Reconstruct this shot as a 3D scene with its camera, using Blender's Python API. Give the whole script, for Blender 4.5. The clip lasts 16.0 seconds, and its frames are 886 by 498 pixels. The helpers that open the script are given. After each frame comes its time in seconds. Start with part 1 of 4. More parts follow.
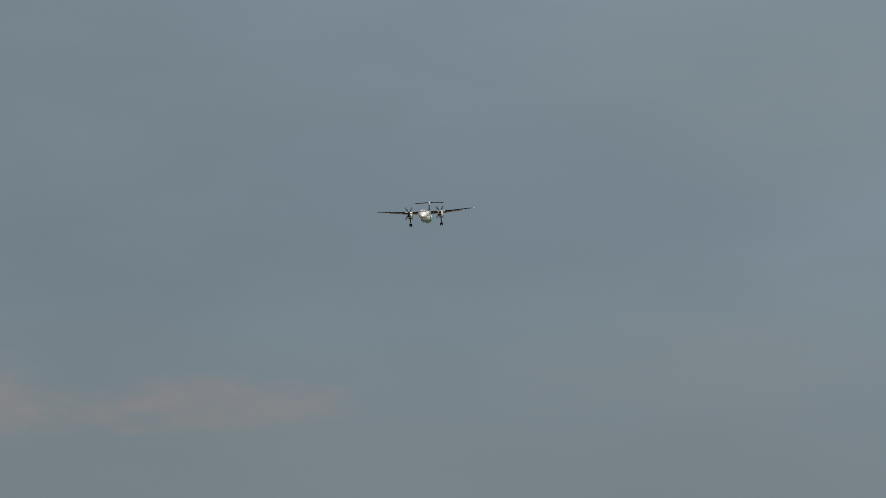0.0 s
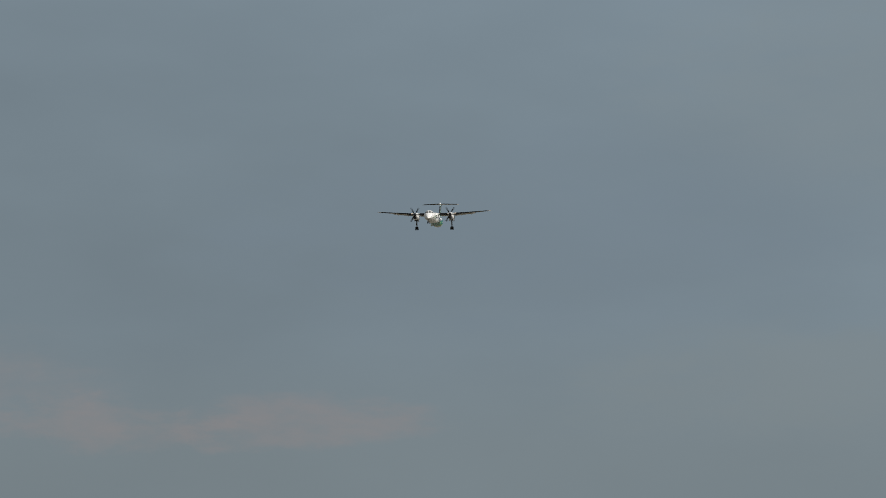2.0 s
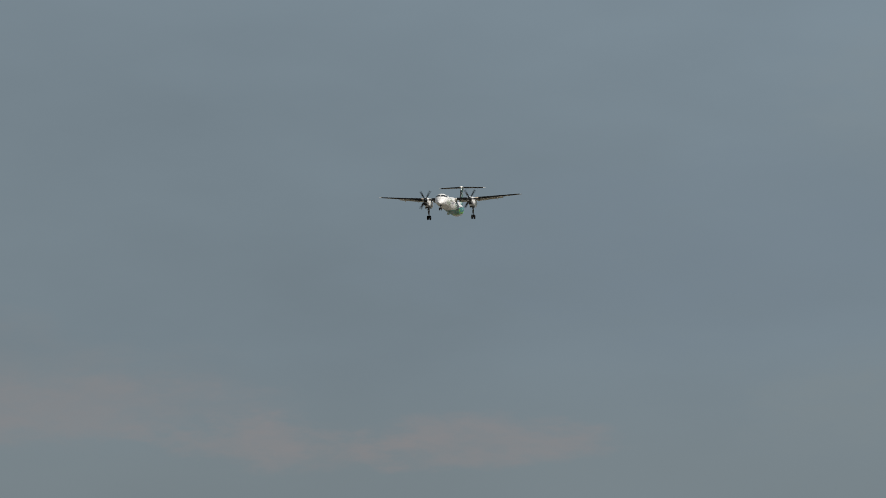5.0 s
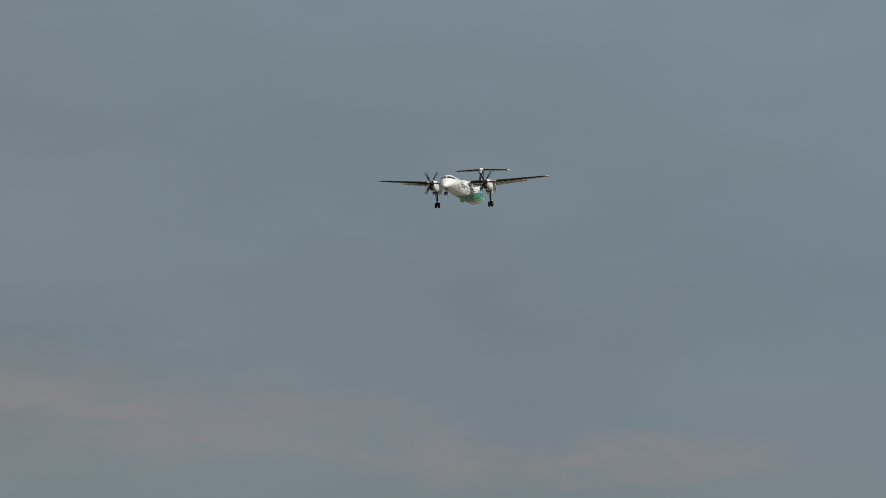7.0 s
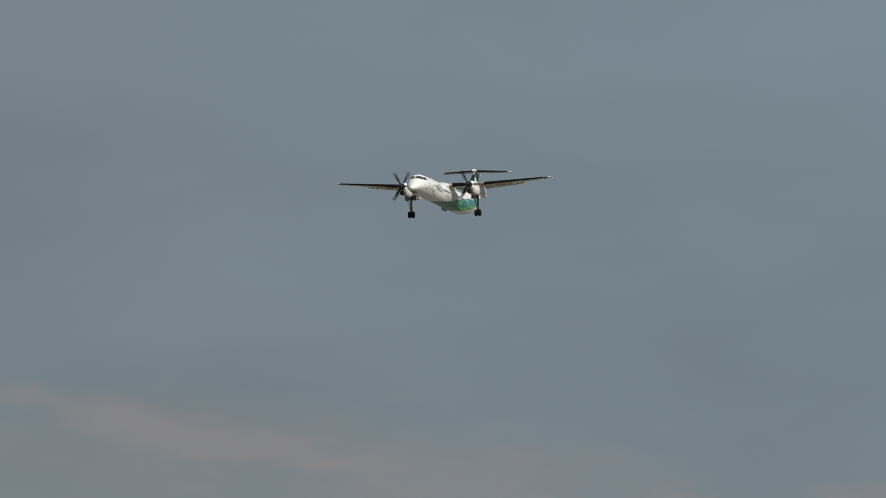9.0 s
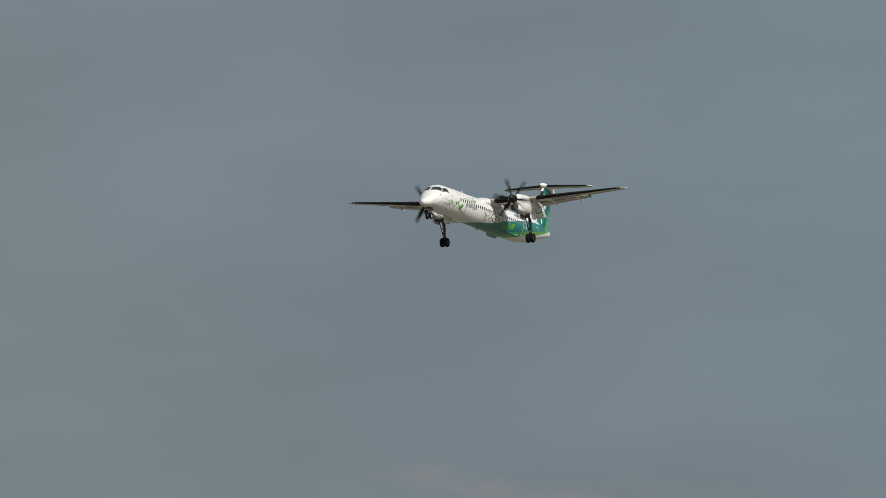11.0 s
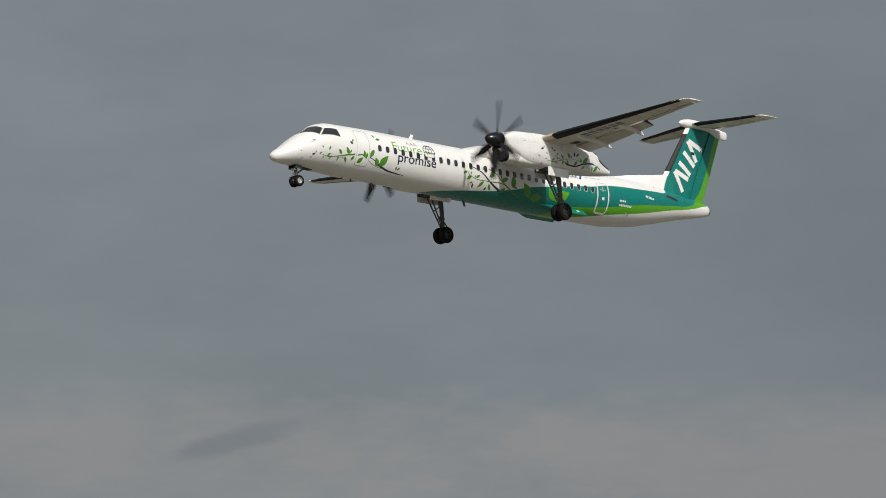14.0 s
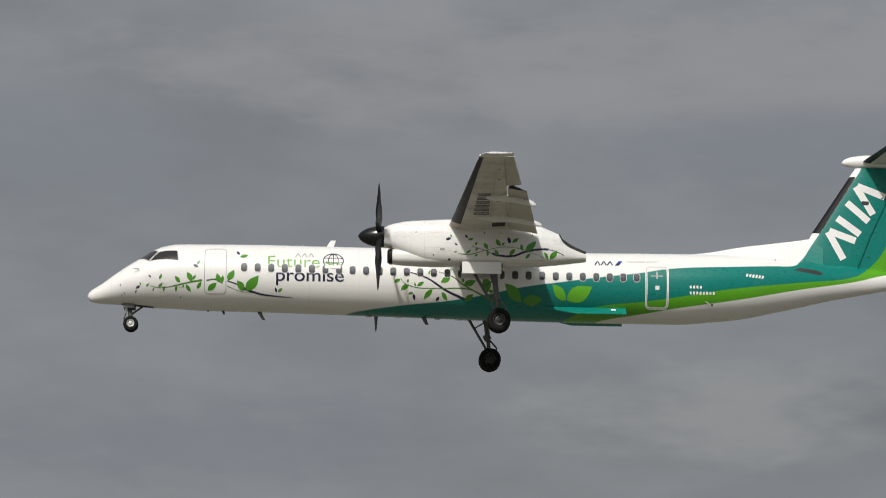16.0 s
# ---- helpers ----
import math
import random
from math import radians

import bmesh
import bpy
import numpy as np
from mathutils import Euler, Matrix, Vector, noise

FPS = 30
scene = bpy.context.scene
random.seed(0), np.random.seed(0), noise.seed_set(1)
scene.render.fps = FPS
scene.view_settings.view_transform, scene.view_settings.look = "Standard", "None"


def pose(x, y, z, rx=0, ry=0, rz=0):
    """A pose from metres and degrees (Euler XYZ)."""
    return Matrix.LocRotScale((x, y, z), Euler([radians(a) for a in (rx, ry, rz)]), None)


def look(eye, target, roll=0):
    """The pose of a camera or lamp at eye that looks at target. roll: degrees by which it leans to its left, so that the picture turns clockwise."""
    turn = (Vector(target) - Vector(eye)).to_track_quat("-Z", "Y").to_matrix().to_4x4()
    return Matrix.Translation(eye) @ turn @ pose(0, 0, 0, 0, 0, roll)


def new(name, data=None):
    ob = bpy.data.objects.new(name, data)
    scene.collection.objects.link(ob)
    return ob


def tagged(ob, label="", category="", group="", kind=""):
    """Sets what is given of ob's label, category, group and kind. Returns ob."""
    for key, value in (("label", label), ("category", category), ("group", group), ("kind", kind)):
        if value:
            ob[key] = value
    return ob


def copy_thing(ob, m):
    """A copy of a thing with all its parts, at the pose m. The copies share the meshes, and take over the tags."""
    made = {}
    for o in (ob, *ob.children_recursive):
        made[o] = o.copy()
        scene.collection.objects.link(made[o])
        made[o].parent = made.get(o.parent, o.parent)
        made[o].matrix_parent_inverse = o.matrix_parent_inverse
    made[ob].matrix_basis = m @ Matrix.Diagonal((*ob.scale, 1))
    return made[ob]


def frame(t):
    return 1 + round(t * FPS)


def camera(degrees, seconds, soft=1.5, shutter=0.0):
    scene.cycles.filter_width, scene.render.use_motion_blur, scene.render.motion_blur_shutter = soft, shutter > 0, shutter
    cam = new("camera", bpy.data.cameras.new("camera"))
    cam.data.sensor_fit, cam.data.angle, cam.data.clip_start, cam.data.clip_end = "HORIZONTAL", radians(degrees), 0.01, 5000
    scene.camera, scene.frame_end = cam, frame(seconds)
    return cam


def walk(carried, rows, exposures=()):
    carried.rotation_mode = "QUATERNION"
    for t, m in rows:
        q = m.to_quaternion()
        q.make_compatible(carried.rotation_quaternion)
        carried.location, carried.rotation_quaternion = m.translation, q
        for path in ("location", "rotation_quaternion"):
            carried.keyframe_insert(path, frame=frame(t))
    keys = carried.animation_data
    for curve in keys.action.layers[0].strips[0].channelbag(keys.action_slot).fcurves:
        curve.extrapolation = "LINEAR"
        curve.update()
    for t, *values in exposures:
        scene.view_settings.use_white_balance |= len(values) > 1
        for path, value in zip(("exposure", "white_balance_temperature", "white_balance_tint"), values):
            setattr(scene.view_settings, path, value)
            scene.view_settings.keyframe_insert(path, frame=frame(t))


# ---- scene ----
cam = camera(13.5, 16.0, soft=0.5, shutter=0.18)
EYE_Z = 1.7

# seconds, yaw to the left from +y, pitch, roll
VIEW = [
(0, -82.154, 4.031, -0.077), (0.5, -81.857, 4.097, 0.020), (1, -81.519, 4.159, 0.081), (1.5, -81.206, 4.228, -0.026),
(2, -80.869, 4.313, -0.058), (2.5, -80.488, 4.394, 0.002), (3, -79.974, 4.449, -0.015), (3.5, -79.517, 4.477, 0.111),
(4, -79.122, 4.499, 0.037), (4.2, -78.963, 4.518, 0.01), (6.3, -76.753, 4.764, 0.0), (6.5, -76.370, 4.790, -0.017),
(7, -75.438, 4.877, -0.004), (7.5, -74.552, 4.995, -0.059), (8, -73.708, 5.183, 0.103), (8.5, -72.883, 5.417, 0.010),
(9, -71.906, 5.678, 0.036), (9.5, -70.822, 5.960, -0.098), (9.7, -70.155, 6.090, -0.12), (11.8, -61.416, 7.744, 0.1),
(12, -60.235, 7.894, 0.038), (12.5, -56.943, 8.254, 0.124), (13, -52.038, 8.682, 0.052), (13.5, -47.114, 9.111, -0.071),
(14, -40.235, 9.760, -0.074), (14.5, -32.613, 10.330, -0.136), (15, -21.895, 10.987, -0.170), (15.5, -11.210, 11.661, -0.010),
(16, 1.542, 12.137, 0.223)]


def glide(rows, t):
    """Cubic interpolation of rows (t, values...), with slopes from the rows on either side."""
    ts = [r[0] for r in rows]
    k = min(max(sum(a <= t for a in ts) - 1, 0), len(ts) - 2)
    slope = lambda i, c: (rows[min(i + 1, len(ts) - 1)][c] - rows[max(i - 1, 0)][c]) / (ts[min(i + 1, len(ts) - 1)] - ts[max(i - 1, 0)])
    h = ts[k + 1] - ts[k]
    f = (t - ts[k]) / h
    return [(2 * f**3 - 3 * f**2 + 1) * rows[k][c] + (f**3 - 2 * f**2 + f) * h * slope(k, c) + (3 * f**2 - 2 * f**3) * rows[k + 1][c] + (f**3 - f**2) * h * slope(k + 1, c)
            for c in range(1, len(rows[0]))]


TENTHS = [k / 10 for k in range(161)]


def aim(yaw, pitch, roll):
    return pose(0, 0, EYE_Z, 90 + pitch, 0, yaw) @ pose(0, 0, 0, 0, 0, roll)


walk(cam, [(t, aim(*glide(VIEW, t))) for t in TENTHS])

# seconds, place, heading off -x, nose-up pitch, roll
FLIGHT = [
(0, 1054.5, 150.3, 84.32, 3.58, -1.16, 2.25), (0.5, 1020.7, 150.3, 82.68, 3.41, -0.97, 1.17),
(1, 986.9, 150.2, 81.03, 3.30, -0.82, 0.48), (1.5, 953.1, 150.1, 79.38, 3.26, -0.68, 0.34),
(2, 919.3, 150.0, 77.72, 3.28, -0.53, 0.36), (2.5, 885.6, 149.9, 76.05, 3.36, -0.42, 0.22),
(3, 851.8, 149.7, 74.39, 3.46, -0.37, 0.07), (3.5, 818.1, 149.6, 72.71, 3.53, -0.38, 0.02),
(4, 784.5, 149.4, 71.03, 3.49, -0.37, 0.44), (4.2, 771.0, 149.4, 70.36, 3.44, -0.35, 0.6),
(6.3, 630.2, 148.6, 63.24, 2.95, -0.22, 0.85), (6.5, 616.8, 148.5, 62.56, 2.83, -0.15, 0.77),
(7, 583.4, 148.2, 60.85, 2.61, 0.03, 0.51), (7.5, 550.1, 148.0, 59.13, 2.46, 0.16, 0.16),
(8, 516.9, 147.7, 57.41, 2.39, 0.27, -0.18), (8.5, 483.7, 147.5, 55.69, 2.39, 0.29, -0.13),
(9, 450.6, 147.2, 53.96, 2.39, 0.26, 0.06), (9.5, 417.6, 146.9, 52.22, 2.32, 0.23, 0.24),
(9.7, 404.4, 146.7, 51.52, 2.25, 0.35, 0.25), (11.8, 266.9, 145.3, 44.16, 2.03, 0.70, -0.30),
(12, 253.8, 145.1, 43.45, 2.03, 0.75, -0.42), (12.5, 221.4, 144.8, 41.68, 2.19, 0.72, -0.15),
(13, 189.0, 144.4, 39.91, 2.44, 0.51, 0.32), (13.5, 156.8, 144.0, 38.12, 2.65, 0.19, 0.40),
(14, 124.7, 143.5, 36.34, 2.81, -0.08, 0.38), (14.5, 92.7, 143.1, 34.55, 2.90, -0.21, 0.42),
(15, 60.8, 142.6, 32.75, 2.92, -0.16, 0.34), (15.5, 29.1, 142.2, 30.94, 2.95, 0.04, 0.07),
(16, -2.5, 141.7, 29.13, 3.02, 0.27, -0.77)]

# ---- world and sun ----
SUN_WAY = Vector((-0.28, -1.0, 0.84)).normalized()      # towards the sun
sun = new("sun", bpy.data.lights.new("sun", "SUN"))
sun.data.energy, sun.data.angle, sun.data.color = 2.95, radians(0.6), (1.0, 0.965, 0.905)
sun.matrix_world = look((0, 0, 60), Vector((0, 0, 60)) - SUN_WAY)


class Nodes:
    """Short hand for node trees."""

    def __init__(self, tree):
        self.tree = tree
        tree.nodes.clear()

    def add(self, kind, **values):
        node = self.tree.nodes.new(kind)
        for key, value in values.items():
            setattr(node, key, value)
        return node

    def put(self, value, socket):
        if hasattr(value, "is_output"):
            self.tree.links.new(value, socket)
        elif value is not None:
            socket.default_value = value

    def math(self, op, a, b=None, c=None):
        node = self.add("ShaderNodeMath", operation=op)
        for value, socket in zip((a, b, c), node.inputs):
            self.put(value, socket)
        return node.outputs[0]

    def mix(self, fac, a, b):
        node = self.add("ShaderNodeMix", data_type="RGBA")
        self.put(fac, node.inputs[0])
        for value, socket in ((a, node.inputs[6]), (b, node.inputs[7])):
            self.put((*value, 1) if isinstance(value, tuple) and len(value) == 3 else value, socket)
        return node.outputs[2]

    def noise(self, vector, scale, detail=3.0, rough=0.5):
        node = self.add("ShaderNodeTexNoise")
        self.put(vector, node.inputs["Vector"])
        node.inputs["Scale"].default_value, node.inputs["Detail"].default_value, node.inputs["Roughness"].default_value = scale, detail, rough
        return node.outputs[0]

    def stretch(self, vector, scale):
        node = self.add("ShaderNodeMapping")
        self.put(vector, node.inputs["Vector"])
        node.inputs["Scale"].default_value = scale
        return node.outputs[0]

    def ramp(self, value, low, high):
        node = self.add("ShaderNodeMapRange", interpolation_type="SMOOTHSTEP")
        self.put(value, node.inputs[0])
        node.inputs[1].default_value, node.inputs[2].default_value = low, high
        return node.outputs[0]

    def curve(self, value, points, span, low, high):
        """A smooth curve through points (value, height), value in 0..span, height in low..high."""
        node = self.add("ShaderNodeFloatCurve")
        line = node.mapping.curves[0]
        spots = [(a / span, (b - low) / (high - low)) for a, b in points]
        line.points[0].location, line.points[1].location = spots[0], spots[-1]
        for spot in spots[1:-1]:
            line.points.new(*spot)
        node.mapping.update()
        self.put(self.math("DIVIDE", value, span), node.inputs["Value"])
        return self.math("MULTIPLY_ADD", node.outputs[0], high - low, low)


def make_world():
    world = bpy.data.worlds.new("overcast_sky")
    world.use_nodes = True
    scene.world = world
    n = Nodes(world.node_tree)
    way = n.add("ShaderNodeTexCoord").outputs["Generated"]
    parts = n.add("ShaderNodeSeparateXYZ")
    n.put(way, parts.inputs[0])
    x, y, z = parts.outputs
    east = n.math("MULTIPLY", n.math("ARCTAN2", x, y), 180 / math.pi)     # 0 along +y, 90 along +x
    up = n.math("MULTIPLY", n.math("ARCSINE", z), 180 / math.pi)
    sky = n.add("ShaderNodeTexSky", sky_type="NISHITA", sun_disc=False)
    sky.sun_elevation = math.asin(SUN_WAY.z)
    sky.sun_rotation = math.atan2(SUN_WAY.x, SUN_WAY.y)
    sky.dust_density = 3.0
    clear = n.add("ShaderNodeVectorMath", operation="SCALE")
    n.put(sky.outputs[0], clear.inputs[0])
    clear.inputs["Scale"].default_value = 0.08
    # the cloud sheet: bluish far down the approach, neutral grey abeam, brighter overhead
    ramp = n.add("ShaderNodeValToRGB")
    n.put(n.math("DIVIDE", east, 90.0), ramp.inputs[0])
    stops = ramp.color_ramp.elements
    stops[0].position, stops[1].position = 0.0, 0.93
    stops[0].color, stops[1].color = (0.226, 0.236, 0.247, 1), (0.184, 0.236, 0.277, 1)
    for spot, tone in ((0.34, (0.211, 0.230, 0.243)), (0.56, (0.187, 0.219, 0.236)), (0.66, (0.184, 0.222, 0.246)), (0.80, (0.181, 0.230, 0.267))):
        stops.new(spot).color = (*tone, 1)
    base = ramp.outputs[0]
    broad = n.noise(n.stretch(way, (5, 5, 11)), 1.9, 2.5, 0.4)
    fine = n.noise(n.stretch(way, (11, 11, 30)), 2.3, 5.0, 0.55)
    wisp = n.noise(n.stretch(way, (30, 30, 85)), 2.3, 5.0, 0.6)
    lift = n.math("MULTIPLY_ADD", n.math("SUBTRACT", broad, 0.5), 0.32, n.math("MULTIPLY_ADD", n.math("SUBTRACT", fine, 0.5), n.math("MULTIPLY_ADD", n.ramp(east, 60, 5), 0.30, 0.10), 1.0))
    lift = n.math("MULTIPLY", lift, n.math("MULTIPLY_ADD", n.ramp(up, 15, 90), 0.25, 1.0))
    # broad thinner and thicker stretches of the sheet
    for a0, e0, wide, high, gain in ((90.0, 4.0, 5.5, 5.0, 0.13), (82.5, 8.3, 4.5, 2.0, 0.07), (75.5, 4.5, 3.5, 3.0, -0.05), (66.0, 5.3, 4.0, 2.0, -0.05), (49.0, 10.0, 6.0, 2.6, -0.12), (61.5, 9.0, 4.0, 3.0, 0.06), (10.0, 15.2, 14.0, 1.6, 0.12), (12.8, 13.5, 4.0, 1.3, 0.09)):
        a = n.math("POWER", n.math("DIVIDE", n.math("SUBTRACT", east, a0), wide), 2.0)
        e = n.math("POWER", n.math("DIVIDE", n.math("SUBTRACT", up, e0), high), 2.0)
        swell = n.math("EXPONENT", n.math("MULTIPLY", n.math("ADD", a, e), -1.0))
        lift = n.math("MULTIPLY", lift, n.math("MULTIPLY_ADD", swell, gain, 1.0))
    grey = n.add("ShaderNodeVectorMath", operation="SCALE")
    n.put(base, grey.inputs[0])
    n.put(lift, grey.inputs["Scale"])
    cloud = grey.outputs[0]

    def patch(a0, e0, wide, high, ragged, tilt=0.0, low=-0.6, top=1.3):
        a = n.math("POWER", n.math("DIVIDE", n.math("SUBTRACT", east, a0), wide), 2.0)
        level = n.math("MULTIPLY_ADD", n.math("SUBTRACT", east, a0), tilt, e0)
        e = n.math("POWER", n.math("DIVIDE", n.math("SUBTRACT", up, level), high), 2.0)
        body = n.math("SUBTRACT", 1.0, n.math("ADD", a, e))
        torn = n.math("MULTIPLY_ADD", n.math("SUBTRACT", fine, 0.5), ragged, body)
        return n.ramp(n.math("MULTIPLY_ADD", n.math("SUBTRACT", wisp, 0.5), ragged * 0.8, torn), low, top)

    haze = n.math("MULTIPLY", n.math("MULTIPLY", n.ramp(up, 3.4, 0.9), n.ramp(east, 62, 72)), 0.55)
    cloud = n.mix(haze, cloud, (0.197, 0.233, 0.245))
    rose = (0.292, 0.248, 0.246)
    cloud = n.mix(n.math("MULTIPLY", patch(68.5, 2.5, 5.5, 1.1, 2.0), 0.45), cloud, (0.222, 0.229, 0.238))
    cloud = n.mix(n.math("MULTIPLY", patch(75.7, 1.68, 1.9, 0.42, 3.6), 0.42), cloud, rose)
    cloud = n.mix(n.math("MULTIPLY", patch(78.5, 1.70, 2.1, 0.40, 3.6), 0.42), cloud, rose)
    cloud = n.mix(n.math("MULTIPLY", patch(72.0, 2.15, 4.0, 0.5, 3.0), 0.26), cloud, rose)
    cloud = n.mix(n.math("MULTIPLY", patch(54.0, 5.8, 3.5, 0.9, 3.0), 0.12), cloud, (0.262, 0.262, 0.262))
    cloud = n.mix(n.math("MULTIPLY", patch(67.9, 2.90, 3.2, 0.36, 3.2, -0.2), 0.42), cloud, rose)
    cloud = n.mix(n.math("MULTIPLY", patch(45.5, 6.3, 5.5, 1.25, 1.6), 0.75), cloud, (0.272, 0.257, 0.258))
    cloud = n.mix(n.math("MULTIPLY", patch(86.8, 2.3, 4.0, 0.9, 2.5), 0.5), cloud, (0.211, 0.248, 0.264))
    cloud = n.mix(n.math("MULTIPLY", patch(88.0, 6.8, 4.0, 1.8, 2.0), 0.6), cloud, (0.212, 0.256, 0.282))
    cloud = n.mix(n.math("MULTIPLY", patch(82.5, 4.6, 5.0, 1.5, 2.0), 0.5), cloud, (0.172, 0.222, 0.272))
    cloud = n.mix(n.math("MULTIPLY", patch(2.8, 9.6, 3.0, 0.7, 3.0), 0.7), cloud, (0.290, 0.290, 0.285))
    cloud = n.mix(n.math("MULTIPLY", patch(1.5, 14.9, 9.0, 0.9, 3.0), 0.75), cloud, (0.290, 0.282, 0.288))
    cloud = n.mix(n.math("MULTIPLY", patch(3.8, 13.6, 3.5, 0.7, 2.5), 0.6), cloud, (0.185, 0.196, 0.222))
    cloud = n.mix(n.math("MULTIPLY", patch(-5.0, 9.2, 4.0, 0.8, 3.0), 0.6), cloud, (0.180, 0.190, 0.215))
    cloud = n.mix(n.math("MULTIPLY", patch(36.0, 6.6, 7.0, 1.0, 2.5), 0.62), cloud, (0.275, 0.265, 0.262))
    cloud = n.mix(n.math("MULTIPLY", patch(-7.5, 13.6, 3.0, 1.0, 2.5), 0.5), cloud, (0.185, 0.200, 0.228))
    cloud = n.mix(n.math("MULTIPLY", patch(37.0, 6.80, 1.25, 0.24, 2.6, 0.27, -0.1, 0.8), 0.75), cloud, (0.172, 0.188, 0.210))
    # the bright veil round the sun
    near = n.add("ShaderNodeVectorMath", operation="DOT_PRODUCT")
    n.put(way, near.inputs[0])
    near.inputs[1].default_value = SUN_WAY
    veil = n.math("MULTIPLY", n.math("POWER", n.math("MAXIMUM", near.outputs["Value"], 0.0), 16.0), 2.6)
    halo = n.add("ShaderNodeVectorMath", operation="SCALE")
    halo.inputs[0].default_value = (1.0, 0.975, 0.93)
    n.put(veil, halo.inputs["Scale"])
    whole = n.add("ShaderNodeVectorMath", operation="ADD")
    n.put(n.mix(0.94, clear.outputs[0], cloud), whole.inputs[0])
    n.put(halo.outputs[0], whole.inputs[1])
    back = n.add("ShaderNodeBackground")
    n.put(whole.outputs[0], back.inputs[0])
    n.put(back.outputs[0], n.add("ShaderNodeOutputWorld").inputs[0])


make_world()


# ---- materials ----
def shader(name, color, rough=0.4, metal=0.0, coat=0.0, grime=0.0, grain=3.0, bump=0.0, gloss=0.5):
    """A plain surface with two scales of wear. color: a colour, or a function of (Nodes, vector) that gives one."""
    m = bpy.data.materials.new(name)
    m.use_nodes = True
    n = Nodes(m.node_tree)
    where = n.add("ShaderNodeTexCoord").outputs["Object"]
    p = n.add("ShaderNodeBsdfPrincipled")
    paint = color(n, where) if callable(color) else (*color, 1.0)
    wide = n.noise(n.stretch(where, (0.35, 1, 1)), grain * 0.4, 3.0)
    close = n.noise(n.stretch(where, (0.5, 1, 1.5)), grain * 4, 4.0, 0.6)
    if grime:
        dirt = n.math("MULTIPLY", n.ramp(n.math("MULTIPLY_ADD", close, 0.5, n.math("MULTIPLY", wide, 0.7)), 0.5, 0.9), grime)
        paint = n.mix(dirt, paint, (0.20, 0.17, 0.13))
    n.put(paint, p.inputs["Base Color"])
    n.put(n.math("MULTIPLY_ADD", n.math("SUBTRACT", close, 0.5), 0.25, rough), p.inputs["Roughness"])
    p.inputs["Metallic"].default_value, p.inputs["Specular IOR Level"].default_value = metal, gloss
    p.inputs["Coat Weight"].default_value, p.inputs["Coat Roughness"].default_value = coat, 0.12
    if bump:
        b = n.add("ShaderNodeBump")
        b.inputs["Strength"].default_value, b.inputs["Distance"].default_value = bump, 0.01
        n.put(close, b.inputs["Height"])
        n.put(b.outputs[0], p.inputs["Normal"])
    n.put(p.outputs[0], n.add("ShaderNodeOutputMaterial").inputs[0])
    return m


WHITE, TEAL, LIME = (0.78, 0.765, 0.745), (0.002, 0.172, 0.143), (0.090, 0.330, 0.014)
TEAL_TOP = [(0, -2), (7.5, -1.7), (9.84, -1.33), (11.9, -1.09), (14.06, -0.88), (15.35, -0.67), (16.65, -0.39), (18.38, -0.14), (20.11, 0.10), (21.31, 0.25), (22.29, 0.42),
            (24.9, 0.58), (26.3, 0.66), (27.2, 0.71), (27.45, 0.90), (27.97, 1.64), (29.9, 4.62), (30.6, 5.7), (33, 6)]
LIME_TOP = [(0, -2), (16.6, -1.9), (17.7, -1.72), (18.5, -1.42), (19.5, -1.06), (21.3, -0.86), (22.3, -0.73), (24.9, -0.30), (27.5, 0.04), (29.4, 0.30), (30.14, 0.72), (31.17, 2.29), (32.1, 4.65), (33, 5.8)]
LIME_LOW = [(0, -2), (17.6, -1.9), (19.6, -1.50), (21.4, -1.26), (22.3, -1.12), (24.9, -0.73), (27.5, -0.22), (29.7, 0.18), (30.6, 0.42), (31.6, 0.62), (33, 0.75)]


def seams(n, s, z, color):
    """Faint joints between skin panels, every 1.9 m along and at two heights."""
    gap = n.math("ABSOLUTE", n.math("SUBTRACT", n.math("FRACT", n.math("DIVIDE", s, 1.9)), 0.5))
    line = n.math("LESS_THAN", gap, 0.0035)
    for height in (-0.42, 0.78):
        line = n.math("MAXIMUM", line, n.math("LESS_THAN", n.math("ABSOLUTE", n.math("SUBTRACT", z, height)), 0.006))
    return n.mix(n.math("MULTIPLY", line, 0.13), color, (0.25, 0.24, 0.22))


def white_skin(n, where):
    parts = n.add("ShaderNodeSeparateXYZ")
    n.put(where, parts.inputs[0])
    return seams(n, n.math("SUBTRACT", 15.0, parts.outputs[0]), parts.outputs[2], WHITE)


def livery(n, where):
    parts = n.add("ShaderNodeSeparateXYZ")
    n.put(where, parts.inputs[0])
    s, z = n.math("SUBTRACT", 15.0, parts.outputs[0]), parts.outputs[2]
    step = lambda line: n.ramp(n.math("SUBTRACT", z, n.curve(s, line, 33.0, -2.0, 6.0)), -0.012, 0.012)
    color = n.mix(step(LIME_LOW), WHITE, LIME)
    color = n.mix(step(LIME_TOP), color, TEAL)
    return seams(n, s, z, n.mix(step(TEAL_TOP), color, WHITE))


